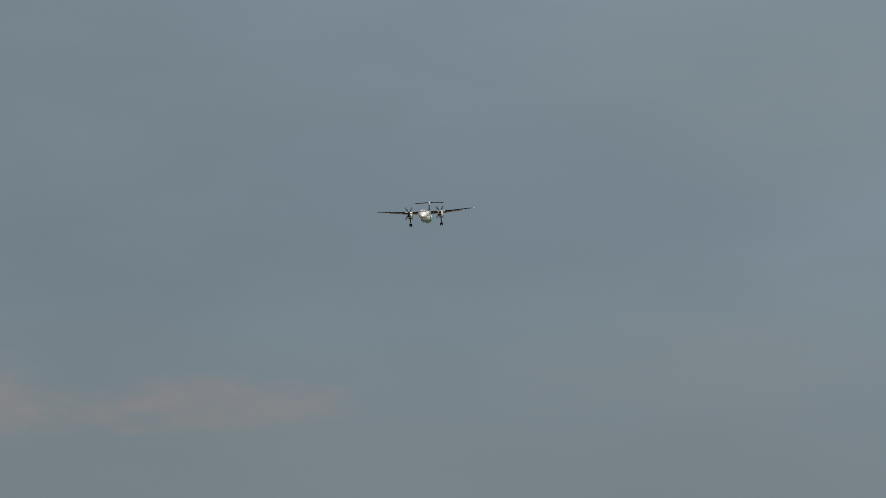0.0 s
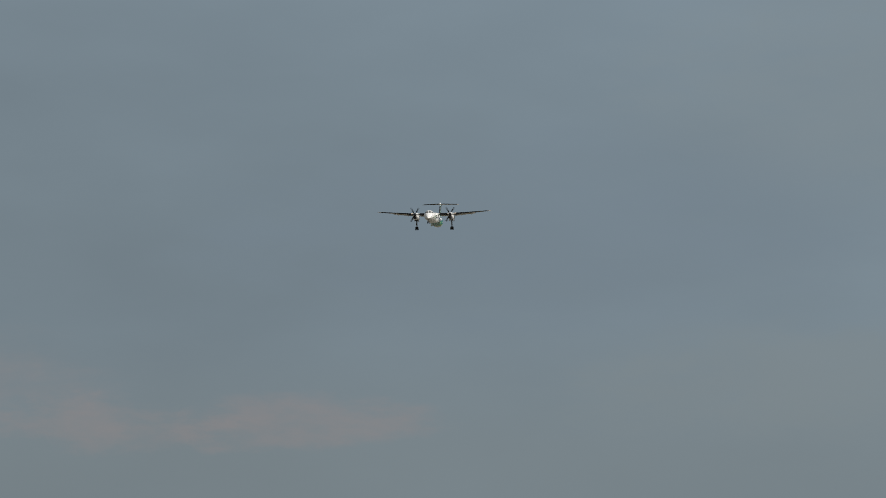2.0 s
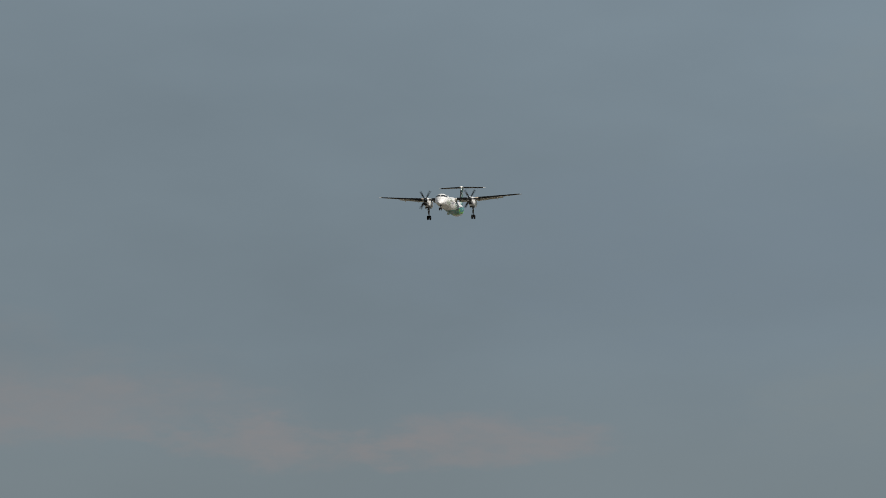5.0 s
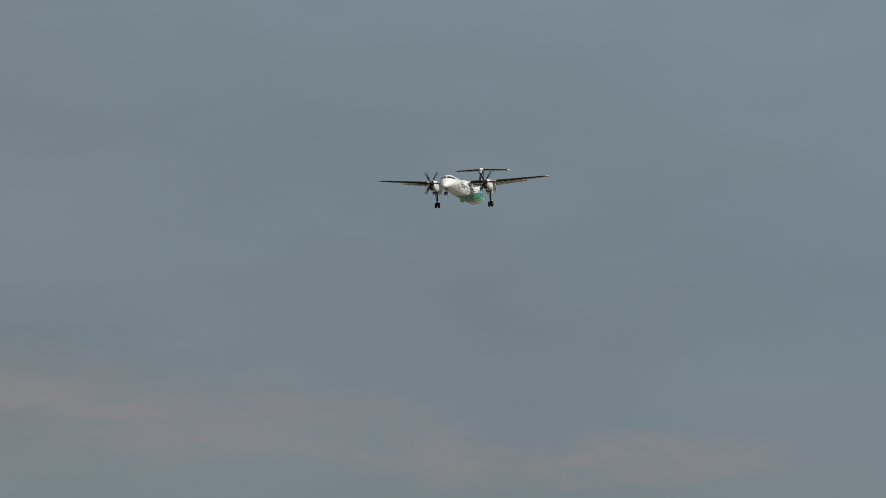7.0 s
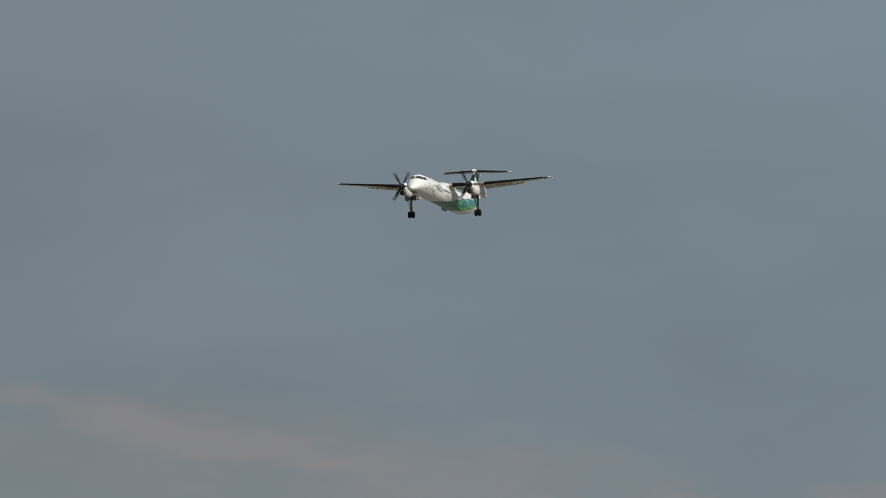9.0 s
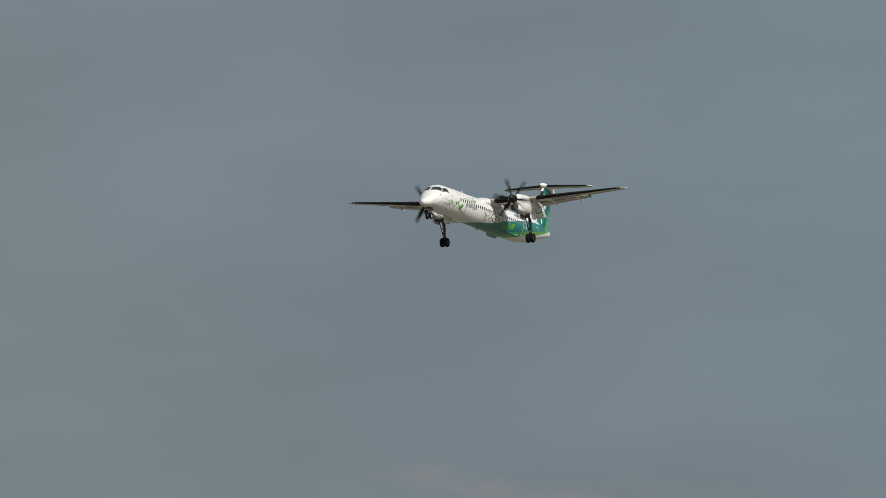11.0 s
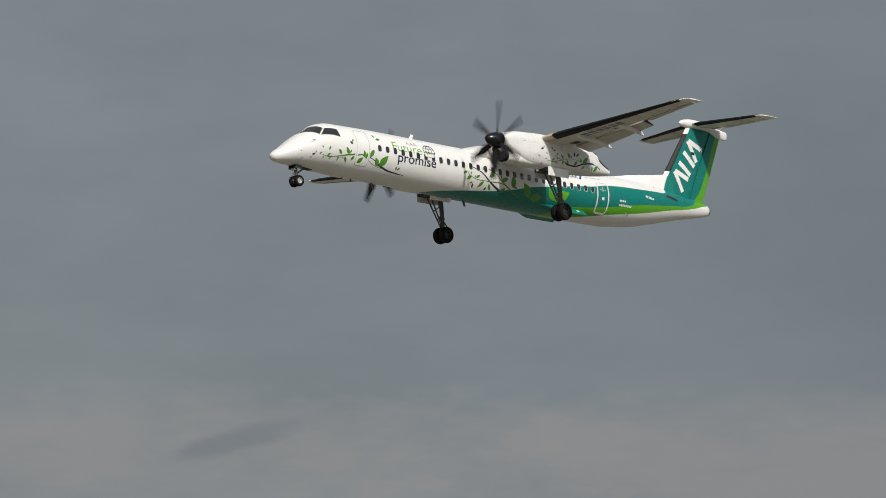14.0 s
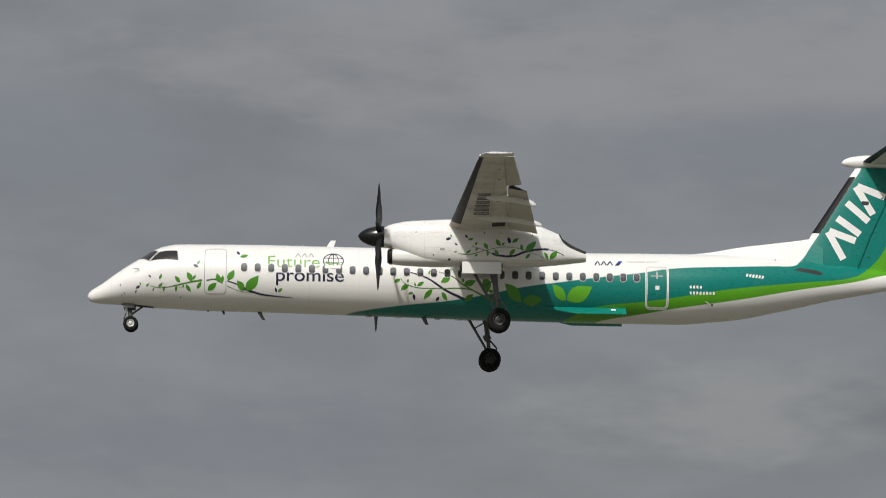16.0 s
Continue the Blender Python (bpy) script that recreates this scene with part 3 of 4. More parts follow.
PROP_S, PROP_Z = 11.15, 0.88
propellers = []
for side in (1, -1):
    yc = 4.4 * side
    table = [(a, b, c, d) for a, b, c, d in NACELLE]
    rings = [nacelle_ring(s, *spline(table, s), yc) for s in [11.36 + 6.57 * k / 40 for k in range(41)]]
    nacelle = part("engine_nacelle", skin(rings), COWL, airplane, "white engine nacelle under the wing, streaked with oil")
    tail_rings = []
    for k in range(9):
        f = k / 8
        s = 17.935 + 1.0 * f
        tail_rings.append(nacelle_ring(s, -0.10 + 0.13 * f, tail_top(f), 0.50 - 0.20 * f, yc))
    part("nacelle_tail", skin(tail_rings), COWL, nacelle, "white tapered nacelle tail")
    lip = []
    for k in range(9):
        f = k / 8
        top = tail_top(f) + 0.02 * min(1, 4 * f)
        s = 17.92 + 1.0 * f
        w = 0.40 + 0.09 * min(1, 4 * f) - 0.20 * f
        lip.append([at(s, yc + w, top - 0.11), at(s, yc + w * 0.8, top + 0.015), at(s, yc - w * 0.8, top + 0.015), at(s, yc - w, top - 0.11)])
    part("exhaust", skin(lip), HEAT, nacelle, "blackened exhaust opening")
    part("air_scoop", skin([nacelle_ring(s, *spline(SCOOP, s), yc) for s in [11.50 + 2.9 * k / 16 for k in range(17)]]), PAINT, nacelle, "white air intake below the spinner")
    part("intake_lip", skin([nacelle_ring(s, low - g, high + g, w + g, yc) for s, g in ((11.488, -0.012), (11.50, 0.004), (11.56, 0.010), (11.66, 0.010), (11.67, 0.002)) for low, high, w in [spline(SCOOP, s)]], caps=False), RUBBER, nacelle, "black rubber lip round the air intake")
    part("intake_mouth", skin([nacelle_ring(s, -0.08 + i, 0.34 - i, 0.28 - i, yc) for s, i in ((11.486, 0.0), (11.496, 0.0))]), DARK, nacelle, "dark intake mouth")
    part("seam", skin([nacelle_ring(s, *[v + o for v, o in zip(spline(table, s), (-0.004, 0.004, 0.004))], yc) for s in (12.862, 12.876)], caps=False), SURROUND, nacelle)

    # the propeller turns about its own hub
    bm = skin([[Vector((x, r * math.cos(a), r * math.sin(a))) for a in [2 * math.pi * j / 32 for j in range(32)]] for x, r in ((0.77, 0.01), (0.76, 0.055), (0.71, 0.13), (0.58, 0.235), (0.39, 0.325), (0.15, 0.385), (-0.06, 0.405), (-0.20, 0.405))])
    propeller = part("propeller", bm, BLACK, airplane, "black spinner with six black blades, turning")
    propeller.location = at(PROP_S, yc, PROP_Z)
    rings = []
    for k in range(17):
        f = k / 16
        r = 0.30 + 1.755 * f
        c = 0.18 + 0.24 * min(1, f * 3) if f < 0.4 else 0.42 - 0.22 * (f - 0.4) / 0.6
        c = c if f < 0.93 else c - 1.6 * (f - 0.93)
        tw = radians(48 - 32 * f)
        th = 0.07 * (1 - f) + 0.012
        rings.append([Vector((math.sin(tw) * u * c + math.cos(tw) * v * th, math.cos(tw) * u * c - math.sin(tw) * v * th, r)) for u, v in ((0.5, 0), (0.3, 0.4), (0, 0.5), (-0.3, 0.35), (-0.5, 0), (-0.3, -0.35), (0, -0.5), (0.3, -0.4))])
    blade = part("blade", skin(rings), BLADE, propeller, "black curved propeller blade")
    for k in range(1, 6):
        copy_thing(blade, pose(0, 0, 0, 60 * k, 0, 0)).parent = propeller
    propellers.append((propeller, at(PROP_S, yc, PROP_Z)))

    # main landing gear
    bm = bmesh.new()
    tube(bm, at(15.45, yc, -0.1), at(15.60, yc, -1.35), 0.105)
    tube(bm, at(15.60, yc, -1.3), at(15.68, yc, -2.26), 0.075)
    tube(bm, at(15.68, yc - 0.30, -2.26), at(15.68, yc + 0.30, -2.26), 0.07)
    tube(bm, at(15.52, yc, -1.25), at(15.62, yc, -1.45), 0.15)
    tube(bm, at(15.62, yc, -1.40), at(15.96, yc, -1.78), 0.035)
    tube(bm, at(15.96, yc, -1.78), at(15.70, yc, -2.14), 0.035)
    tube(bm, at(15.43, yc, -0.12), at(15.53, yc, -0.80), 0.19, 0.12)
    tube(bm, at(15.56, yc + 0.11, -0.5), at(15.66, yc + 0.12, -1.9), 0.022, count=8)
    gear = part("main_landing_gear", bm, STEEL, airplane, "lowered steel main landing gear leg")
    bm = bmesh.new()
    tube(bm, at(14.62, yc + 0.16, -0.25), at(15.55, yc + 0.05, -1.85), 0.040)
    tube(bm, at(14.62, yc - 0.16, -0.25), at(15.55, yc - 0.05, -1.85), 0.040)
    tube(bm, at(15.05, yc, -1.0), at(15.50, yc, -0.72), 0.028)
    tube(bm, at(15.05, yc + 0.10, -1.0), at(15.05, yc - 0.10, -1.0), 0.035)
    part("drag_brace", bm, STEEL, gear, "steel drag brace")
    for o in (0.235, -0.235):
        wheel(gear, 15.68, yc + o, -2.26, 0.44, 0.30, o, RIM)
    for o in (0.50, -0.50):
        bm = bmesh.new()
        box(bm, at(15.75, yc + o - 0.02, -0.58), at(14.28, yc + o + 0.02, -0.12), 0.015)
        part("gear_door", bm, PAINT, gear, "white open gear door")
    bm = bmesh.new()
    box(bm, at(15.8, yc - 0.42, -0.32), at(14.2, yc + 0.42, -0.16), 0.02)
    part("gear_bay", bm, DARK, gear, "dark open gear bay")

# ---- nose gear ----
bm = bmesh.new()
tube(bm, at(1.62, 0, -0.9), at(1.67, 0, -1.50), 0.085)
tube(bm, at(1.67, 0, -1.5), at(1.69, 0, -1.79), 0.055)
tube(bm, at(1.69, -0.2, -1.79), at(1.69, 0.2, -1.79), 0.045)
tube(bm, at(2.2, 0, -1.05), at(1.72, 0, -1.4), 0.04)
tube(bm, at(1.5, 0, -1.35), at(1.42, 0, -1.6), 0.025)
nose_gear = part("nose_landing_gear", bm, STEEL, airplane, "lowered steel nose gear leg")
for o in (0.18, -0.18):
    wheel(nose_gear, 1.69, o, -1.79, 0.285, 0.20, o, NOSERIM)
for o in (0.26, -0.26):
    bm = bmesh.new()
    box(bm, at(1.85, o - 0.012, -1.20), at(1.40, o + 0.012, -1.02), 0.01)
    part("gear_door", bm, STEEL, nose_gear, "small dark nose gear door")
for o in (-0.1, 0.1):
    bm = bmesh.new()
    tube(bm, at(1.55, o, -1.22), at(1.47, o, -1.22), 0.06)
    part("taxi_light", bm, LAMPGLASS, nose_gear, "round taxi light")


# ---- prints and small parts on the fuselage ----
def laid(outlines, where, material, name, parent, label="", off=0.006, cell=0.10):
    """Flat outlines in (station, height), cut fine and laid onto a surface given by where(s, z, off)."""
    bm = bmesh.new()
    for line in outlines:
        bm.faces.new([bm.verts.new((a, 0, b)) for a, b in line])
    bmesh.ops.triangulate(bm, faces=bm.faces)
    return lay(bm, where, material, name, parent, label, off, cell)


def lay(bm, where, material, name, parent, label, off, cell):
    for axis in (0, 2):
        lo, hi = min(v.co[axis] for v in bm.verts), max(v.co[axis] for v in bm.verts)
        size = cell if axis == 2 else cell * 3
        k = math.ceil(lo / size)
        while k * size < hi:
            spot, normal = Vector((0, 0, 0)), Vector((0, 0, 0))
            spot[axis], normal[axis] = k * size, 1
            bmesh.ops.bisect_plane(bm, geom=bm.verts[:] + bm.edges[:] + bm.faces[:], plane_co=spot, plane_no=normal)
            k += 1
    for v in bm.verts:
        v.co = where(v.co.x, v.co.z, off)
    return part(name, bm, material, parent, label)


def rounded(s0, s1, z0, z1, r, count=4):
    pts = []
    for cx, cz, a0 in ((s1 - r, z1 - r, 0), (s0 + r, z1 - r, 90), (s0 + r, z0 + r, 180), (s1 - r, z0 + r, 270)):
        pts += [(cx + r * math.cos(radians(a0 + 90 * k / count)), cz + r * math.sin(radians(a0 + 90 * k / count))) for k in range(count + 1)]
    return pts


def ring_of(outer, inner):
    n = len(outer)
    return [[outer[k], outer[(k + 1) % n], inner[(k + 1) % n], inner[k]] for k in range(n)]


def mirror_side(where):
    return lambda s, z, off: where(s, z, off) * Vector((1, -1, 1))


WINDOW_PITCH = (21.09 - 6.04) / 29
for right in (False, True):
    where = mirror_side(body_side) if right else body_side
    for k in range(30):
        s = 6.04 + WINDOW_PITCH * k
        z = spline(BODY, s)[0] + 0.18
        pane = laid([rounded(s - 0.115, s + 0.115, z - 0.165, z + 0.165, 0.09)], where, PANE, "cabin_window", fuselage, "rounded cabin window", 0.009)
        laid(ring_of(rounded(s - 0.132, s + 0.132, z - 0.182, z + 0.182, 0.105), rounded(s - 0.113, s + 0.113, z - 0.163, z + 0.163, 0.09)), where, SURROUND, "window_surround", fuselage, "", 0.012)
front = laid(ring_of(rounded(4.52, 5.37, -0.76, 1.03, 0.16), rounded(4.545, 5.345, -0.735, 1.005, 0.14)), body_side, SEAM, "front_door", fuselage, "white cabin door outlined by a grey seam")
aft = laid(ring_of(rounded(21.42, 22.32, -1.12, 0.53, 0.18), rounded(21.50, 22.24, -1.04, 0.45, 0.12)), body_side, PRINTWHITE, "aft_door", fuselage, "teal aft door framed by a white band")
laid(ring_of(rounded(21.452, 22.288, -1.088, 0.498, 0.155), rounded(21.468, 22.272, -1.072, 0.482, 0.145)), body_side, SEAM, "door_gap", fuselage, "grey gap round the aft door", 0.012)
laid([rounded(21.80, 21.96, -0.42, -0.26, 0.02)], body_side, PRINTWHITE, "door_placard", fuselage, "small white square on the door")
laid([rounded(21.62, 22.1, 0.10, 0.14, 0.01), rounded(21.84, 21.9, 0.0, 0.3, 0.01)], body_side, SEAM, "door_handle", fuselage, "door handle")


# cockpit glazing: (station, angle up from the side in degrees)
def glazed(s, a, off):
    return body_point(s, a, off)


def glaze(corners, right):
    mid = Vector((sum(c[0] for c in corners) / 4, sum(c[1] for c in corners) / 4))
    rim = [((c[0] - mid.x) * 1.07 + mid.x, (c[1] - mid.y) * 1.10 + mid.y) for c in corners]
    where = mirror_side(glazed) if right else glazed
    line = lambda pts: [(s, radians(a)) for s, a in pts]
    return laid([line(rim)], where, SEAM, "window_frame", fuselage, "", 0.006, 0.06), laid([line(corners)], where, GLASS, "cockpit_window", fuselage, "dark cockpit window", 0.016, 0.06)


for right in (False, True):
    glaze([(1.76, 85), (2.30, 85), (2.70, 50), (2.36, 34)], right)
    glaze([(2.44, 30), (2.78, 47), (3.45, 41), (3.50, 20)], right)


# ---- leaves and vines ----
def nacelle_side(s, z, off):
    low, high, w = spline(NACELLE, s) if s < 17.93 else (-0.10 + 0.13 * (s - 17.935), tail_top(s - 17.935), 0.50 - 0.20 * (s - 17.935))
    mid, h = (low + high) / 2, (high - low) / 2
    u = min(0.999, abs(z - mid) / h) ** (1 / 0.72)
    return at(s, 4.4 + (w + off) * math.sqrt(1 - u * u) ** 0.72, z)


def leaf_outline(s0, z0, s1, z1, plump):
    base, tip = Vector((s0, z0)), Vector((s1, z1))
    way = tip - base
    side = Vector((-way.y, way.x)) * plump
    left = [base + way * f + side * math.sin(math.pi * f ** 0.85) * (1 - 0.15 * f) for f in [k / 8 for k in range(1, 8)]]
    right = [base + way * f - side * math.sin(math.pi * f ** 0.95) for f in [k / 8 for k in range(7, 0, -1)]]
    return [tuple(p) for p in [base] + left + [tip] + right]


def leaves(rows, where, parent, plump=0.23):
    kinds = {"g": (LEAF, "printed green leaf"), "n": (NAVY, "printed navy leaf"), "l": (LEAFLIGHT, "printed light green leaf")}
    for s0, z0, s1, z1, kind in rows:
        paint, label = kinds[kind]
        ob = laid([leaf_outline(s0, z0, s1, z1, plump + random.uniform(-0.03, 0.03))], where, paint, "leaf", parent, label, 0.006)
        if kind != "n" and math.hypot(s1 - s0, z1 - z0) > 0.28:
            a, b = Vector((s0, z0)), Vector((s1, z1))
            w = Vector((-(b - a).y, (b - a).x)).normalized() * 0.006
            laid([[tuple(a - w), tuple(a.lerp(b, 0.85)), tuple(a + w)]], where, STEM, "leaf_rib", parent, "", 0.008)


def vine(points, where, paint, parent, w0, w1, label):
    """A ribbon along a smooth curve through a few points, w0 wide at its start and w1 at its end."""
    pts = [Vector(p) for p in points]
    line = []
    for k in range(len(pts) - 1):
        p0, p1, p2, p3 = pts[max(k - 1, 0)], pts[k], pts[k + 1], pts[min(k + 2, len(pts) - 1)]
        for j in range(8):
            t = j / 8
            line.append(0.5 * (2 * p1 + (p2 - p0) * t + (2 * p0 - 5 * p1 + 4 * p2 - p3) * t * t + (3 * p1 - p0 - 3 * p2 + p3) * t**3))
    line.append(pts[-1])
    edges = []
    for k, p in enumerate(line):
        way = (line[min(k + 1, len(line) - 1)] - line[max(k - 1, 0)]).normalized()
        f = k / (len(line) - 1)
        w = (w0 + (w1 - w0) * f) / 2
        edges.append((p + Vector((-way.y, way.x)) * w, p - Vector((-way.y, way.x)) * w))
    laid([[tuple(a[0]), tuple(b[0]), tuple(b[1]), tuple(a[1])] for a, b in zip(edges, edges[1:])], where, paint, "vine", parent, label, 0.0045)


GREENVINE, NAVYVINE = "printed green vine stem", "printed navy vine stem"
vine([(2.45, -0.48), (2.88, -0.55), (3.46, -0.46), (3.96, -0.35), (4.44, -0.27)], body_side, STEM, fuselage, 0.012, 0.085, GREENVINE)
vine([(2.73, -0.51), (3.31, -0.51), (3.82, -0.53)], body_side, SEAM, fuselage, 0.012, 0.02, "printed grey vine stem")
vine([(4.61, -0.30), (4.89, -0.23), (5.11, -0.32), (5.24, -0.37)], body_side, STEM, fuselage, 0.04, 0.05, GREENVINE)
vine([(4.61, -0.26), (4.95, -0.22), (5.2, -0.24)], body_side, NAVY, fuselage, 0.02, 0.04, NAVYVINE)
vine([(5.41, -0.29), (5.76, -0.40), (6.12, -0.58), (6.77, -0.76), (7.92, -0.85)], body_side, NAVY, fuselage, 0.05, 0.02, NAVYVINE)
vine([(5.9, -0.47), (6.12, -0.58), (6.4, -0.67), (6.77, -0.76), (7.3, -0.81), (7.7, -0.84)], body_side, NAVY, fuselage, 0.115, 0.03, NAVYVINE)
vine([(5.40, -0.47), (5.76, -0.61), (6.12, -0.69), (6.55, -0.70)], body_side, STEM, fuselage, 0.025, 0.012, GREENVINE)
vine([(12.03, -0.09), (12.2, -0.30), (12.75, -0.46), (13.61, -0.47), (14.62, -0.48), (15.35, -0.78), (15.95, -0.98)], body_side, STEM, fuselage, 0.02, 0.06, GREENVINE)
vine([(12.2, 0.16), (12.52, 0.10), (13.1, -0.11), (13.76, -0.53), (14.49, -0.85)], body_side, NAVY, fuselage, 0.03, 0.10, NAVYVINE)
vine([(13.5, 0.16), (13.97, 0.01), (14.47, -0.34), (15.06, -0.65), (15.5, -0.84), (16.0, -1.0)], body_side, STEM, fuselage, 0.03, 0.08, GREENVINE)
leaves([(3.60, -0.36, 3.40, -0.12, "g"), (4.07, -0.31, 3.85, 0.04, "g"), (4.09, -0.26, 4.19, -0.06, "g"), (3.82, -0.44, 4.02, -0.69, "g"), (4.25, -0.59, 4.41, -0.32, "g"), (3.46, -0.48, 3.44, -0.69, "g"),
        (3.71, -0.43, 3.74, -0.56, "g"), (2.77, -0.53, 2.94, -0.36, "g"), (2.81, -0.24, 2.89, -0.03, "g"), (2.55, -0.66, 2.60, -0.54, "g"), (2.94, -0.66, 3.01, -0.55, "g"), (2.30, -0.49, 2.42, -0.39, "g")], body_side, fuselage)
leaves([(2.39, -0.07, 2.49, -0.17, "n"), (1.90, -0.56, 2.07, -0.46, "n"), (2.05, -0.34, 2.10, -0.45, "g"), (1.87, -0.71, 1.93, -0.62, "n"), (4.09, 0.34, 4.30, 0.23, "n"), (4.24, 0.33, 4.34, 0.51, "g"),
        (4.66, -0.64, 5.00, -0.35, "g"), (5.11, -0.35, 5.00, 0.00, "g"), (5.18, -0.38, 5.24, -0.07, "g")], body_side, fuselage)
leaves([(5.43, -0.28, 5.66, 0.14, "g"), (6.05, -0.64, 5.78, -0.26, "g"), (6.12, -0.64, 6.60, -0.07, "g"), (5.86, 0.77, 5.73, 0.92, "n"), (5.88, 0.67, 6.19, 0.75, "g"), (7.29, -0.68, 7.24, -0.50, "n"),
        (7.35, -0.66, 7.52, -0.53, "g")], body_side, fuselage, 0.25)
leaves([(12.02, -0.13, 11.77, -0.27, "g"), (12.35, -0.33, 12.04, -0.55, "g"), (12.31, -0.28, 12.32, -0.11, "g"), (12.62, -0.40, 12.56, -0.26, "g"), (12.67, -0.39, 12.94, -0.22, "g"), (12.52, -0.63, 12.33, -0.68, "g"),
        (12.53, -0.67, 12.59, -0.90, "n"), (13.25, -0.50, 12.93, -0.85, "g"), (13.52, -0.76, 13.39, -0.93, "n"), (13.61, -0.60, 13.84, -0.89, "g")], body_side, fuselage)
# The pair from 16.7 takes the darker green: shadow put into its colour.
leaves([(13.93, -0.04, 13.57, -0.26, "g"), (13.82, 0.08, 13.98, 0.32, "g"), (13.11, 0.05, 13.19, 0.25, "g"), (14.46, -0.33, 14.92, -0.16, "g"), (15.36, -0.61, 15.26, 0.03, "g"), (14.44, -0.24, 14.40, -0.03, "g"),
        (15.38, -0.53, 15.63, -0.56, "g"), (14.52, -0.90, 14.82, -0.66, "g"), (16.67, -0.91, 16.02, -0.25, "g"), (16.72, -0.91, 17.48, -0.79, "g"), (18.37, -0.86, 17.85, -0.26, "l"), (18.40, -0.84, 19.38, -0.33, "l")], body_side, fuselage, 0.26)
port_nacelle = next(o for o in airplane.children if o.name == "engine_nacelle")
vine([(14.14, 0.16), (14.56, 0.13), (15.13, 0.28), (15.76, 0.42), (16.32, 0.39), (16.82, 0.24), (17.52, 0.0)], nacelle_side, STEM, port_nacelle, 0.03, 0.015, GREENVINE)
vine([(14.63, 0.44), (15.13, 0.28), (15.62, 0.11), (16.18, 0.10), (16.67, 0.27), (17.24, 0.37), (17.73, 0.32), (18.08, 0.17)], nacelle_side, NAVY, port_nacelle, 0.02, 0.03, NAVYVINE)
vine([(15.4, 0.18), (15.62, 0.11), (16.18, 0.10), (16.67, 0.27), (17.24, 0.37), (17.5, 0.36)], nacelle_side, NAVY, port_nacelle, 0.07, 0.08, NAVYVINE)
leaves([(13.65, 0.66, 13.86, 0.75, "n"), (13.82, 0.88, 13.89, 0.77, "g"), (13.98, 0.55, 14.10, 0.46, "n"), (14.38, 0.88, 14.48, 0.72, "n"), (14.49, 0.67, 14.70, 0.74, "g"), (13.97, 0.20, 14.08, 0.25, "g"),
        (14.42, 0.17, 14.61, 0.30, "g"), (14.76, 0.46, 14.83, 0.62, "g"), (14.76, 0.26, 14.86, 0.39, "g"), (14.74, 0.06, 14.86, 0.16, "g"), (15.23, 0.34, 15.07, 0.57, "g"), (15.23, 0.29, 15.23, 0.07, "g")], nacelle_side, port_nacelle)
leaves([(15.70, 0.45, 15.52, 0.72, "g"), (15.74, 0.47, 15.86, 0.60, "g"), (15.48, 0.32, 15.65, 0.11, "g"), (16.04, 0.12, 16.25, 0.37, "g"), (16.07, 0.55, 15.97, 0.82, "n"), (16.14, 0.59, 16.38, 0.78, "g"),
        (16.53, 0.30, 16.46, 0.55, "g"), (16.64, 0.27, 17.04, 0.67, "g"), (16.64, 0.02, 16.83, 0.20, "g"), (17.49, 0.03, 17.34, 0.27, "g"), (17.56, 0.02, 17.84, 0.34, "g")], nacelle_side, port_nacelle)


# ---- words, marks and bars ----
def word(text, s0, s1, z0, height, material, label, offset):
    """A printed word: its first letter's foot at (s0, z0), its end at s1; height of the capitals or of a lower-case letter."""
    curve = bpy.data.curves.new("word", "FONT")
    curve.body, curve.size, curve.offset = text, 1.0, offset
    ob = new("word", curve)
    bpy.context.view_layer.update()
    mesh = bpy.data.meshes.new_from_object(ob.evaluated_get(bpy.context.evaluated_depsgraph_get()))
    bpy.data.objects.remove(ob)
    bm = bmesh.new()
    bm.from_mesh(mesh)
    bmesh.ops.triangulate(bm, faces=bm.faces)
    lo, hi = min(v.co.x for v in bm.verts), max(v.co.x for v in bm.verts)
    for v in bm.verts:
        v.co = (s0 + (v.co.x - lo) / (hi - lo) * (s1 - s0), 0, z0 + v.co.y * height)
    return lay(bm, body_side, material, "word", fuselage, label, 0.008, 0.08)


word("Future", 6.95, 8.93, 0.28, 0.47 / 0.70, WORDGREEN, "green printed word", -0.004)
word("promise", 7.27, 9.86, -0.26, 0.36 / 0.52, NAVY, "navy printed word", 0.008)


def bar(s0, z0, s1, z1, w, where, material, parent, name="printed_bar", label="", off=0.012):
    a, b = Vector((s0, z0)), Vector((s1, z1))
    side = Vector((-(b - a).y, (b - a).x)).normalized() * w / 2
    return laid([[tuple(a + side), tuple(b + side), tuple(b - side), tuple(a - side)]], where, material, name, parent, label, off)


for k in range(3):
    s = 8.0 + 0.25 * k
    bar(s, 0.69, s + 0.09, 0.86, 0.035, body_side, SEAM, fuselage)
    bar(s + 0.19, 0.69, s + 0.10, 0.86, 0.035, body_side, SEAM, fuselage)
    s = 19.49 + 0.24 * k
    bar(s, 0.54, s + 0.10, 0.71, 0.045, body_side, NAVY, fuselage)
    bar(s + 0.20, 0.54, s + 0.11, 0.71, 0.045, body_side, NAVY, fuselage)
laid([[(20.25, 0.53), (20.40, 0.53), (20.56, 0.73), (20.41, 0.73)]], body_side, BLUE, "printed_mark", fuselage, "blue slanted mark", 0.012)
laid([[(20.30, 0.53), (20.40, 0.53), (20.46, 0.605), (20.36, 0.605)]], body_side, NAVY, "printed_mark", fuselage, "", 0.015)
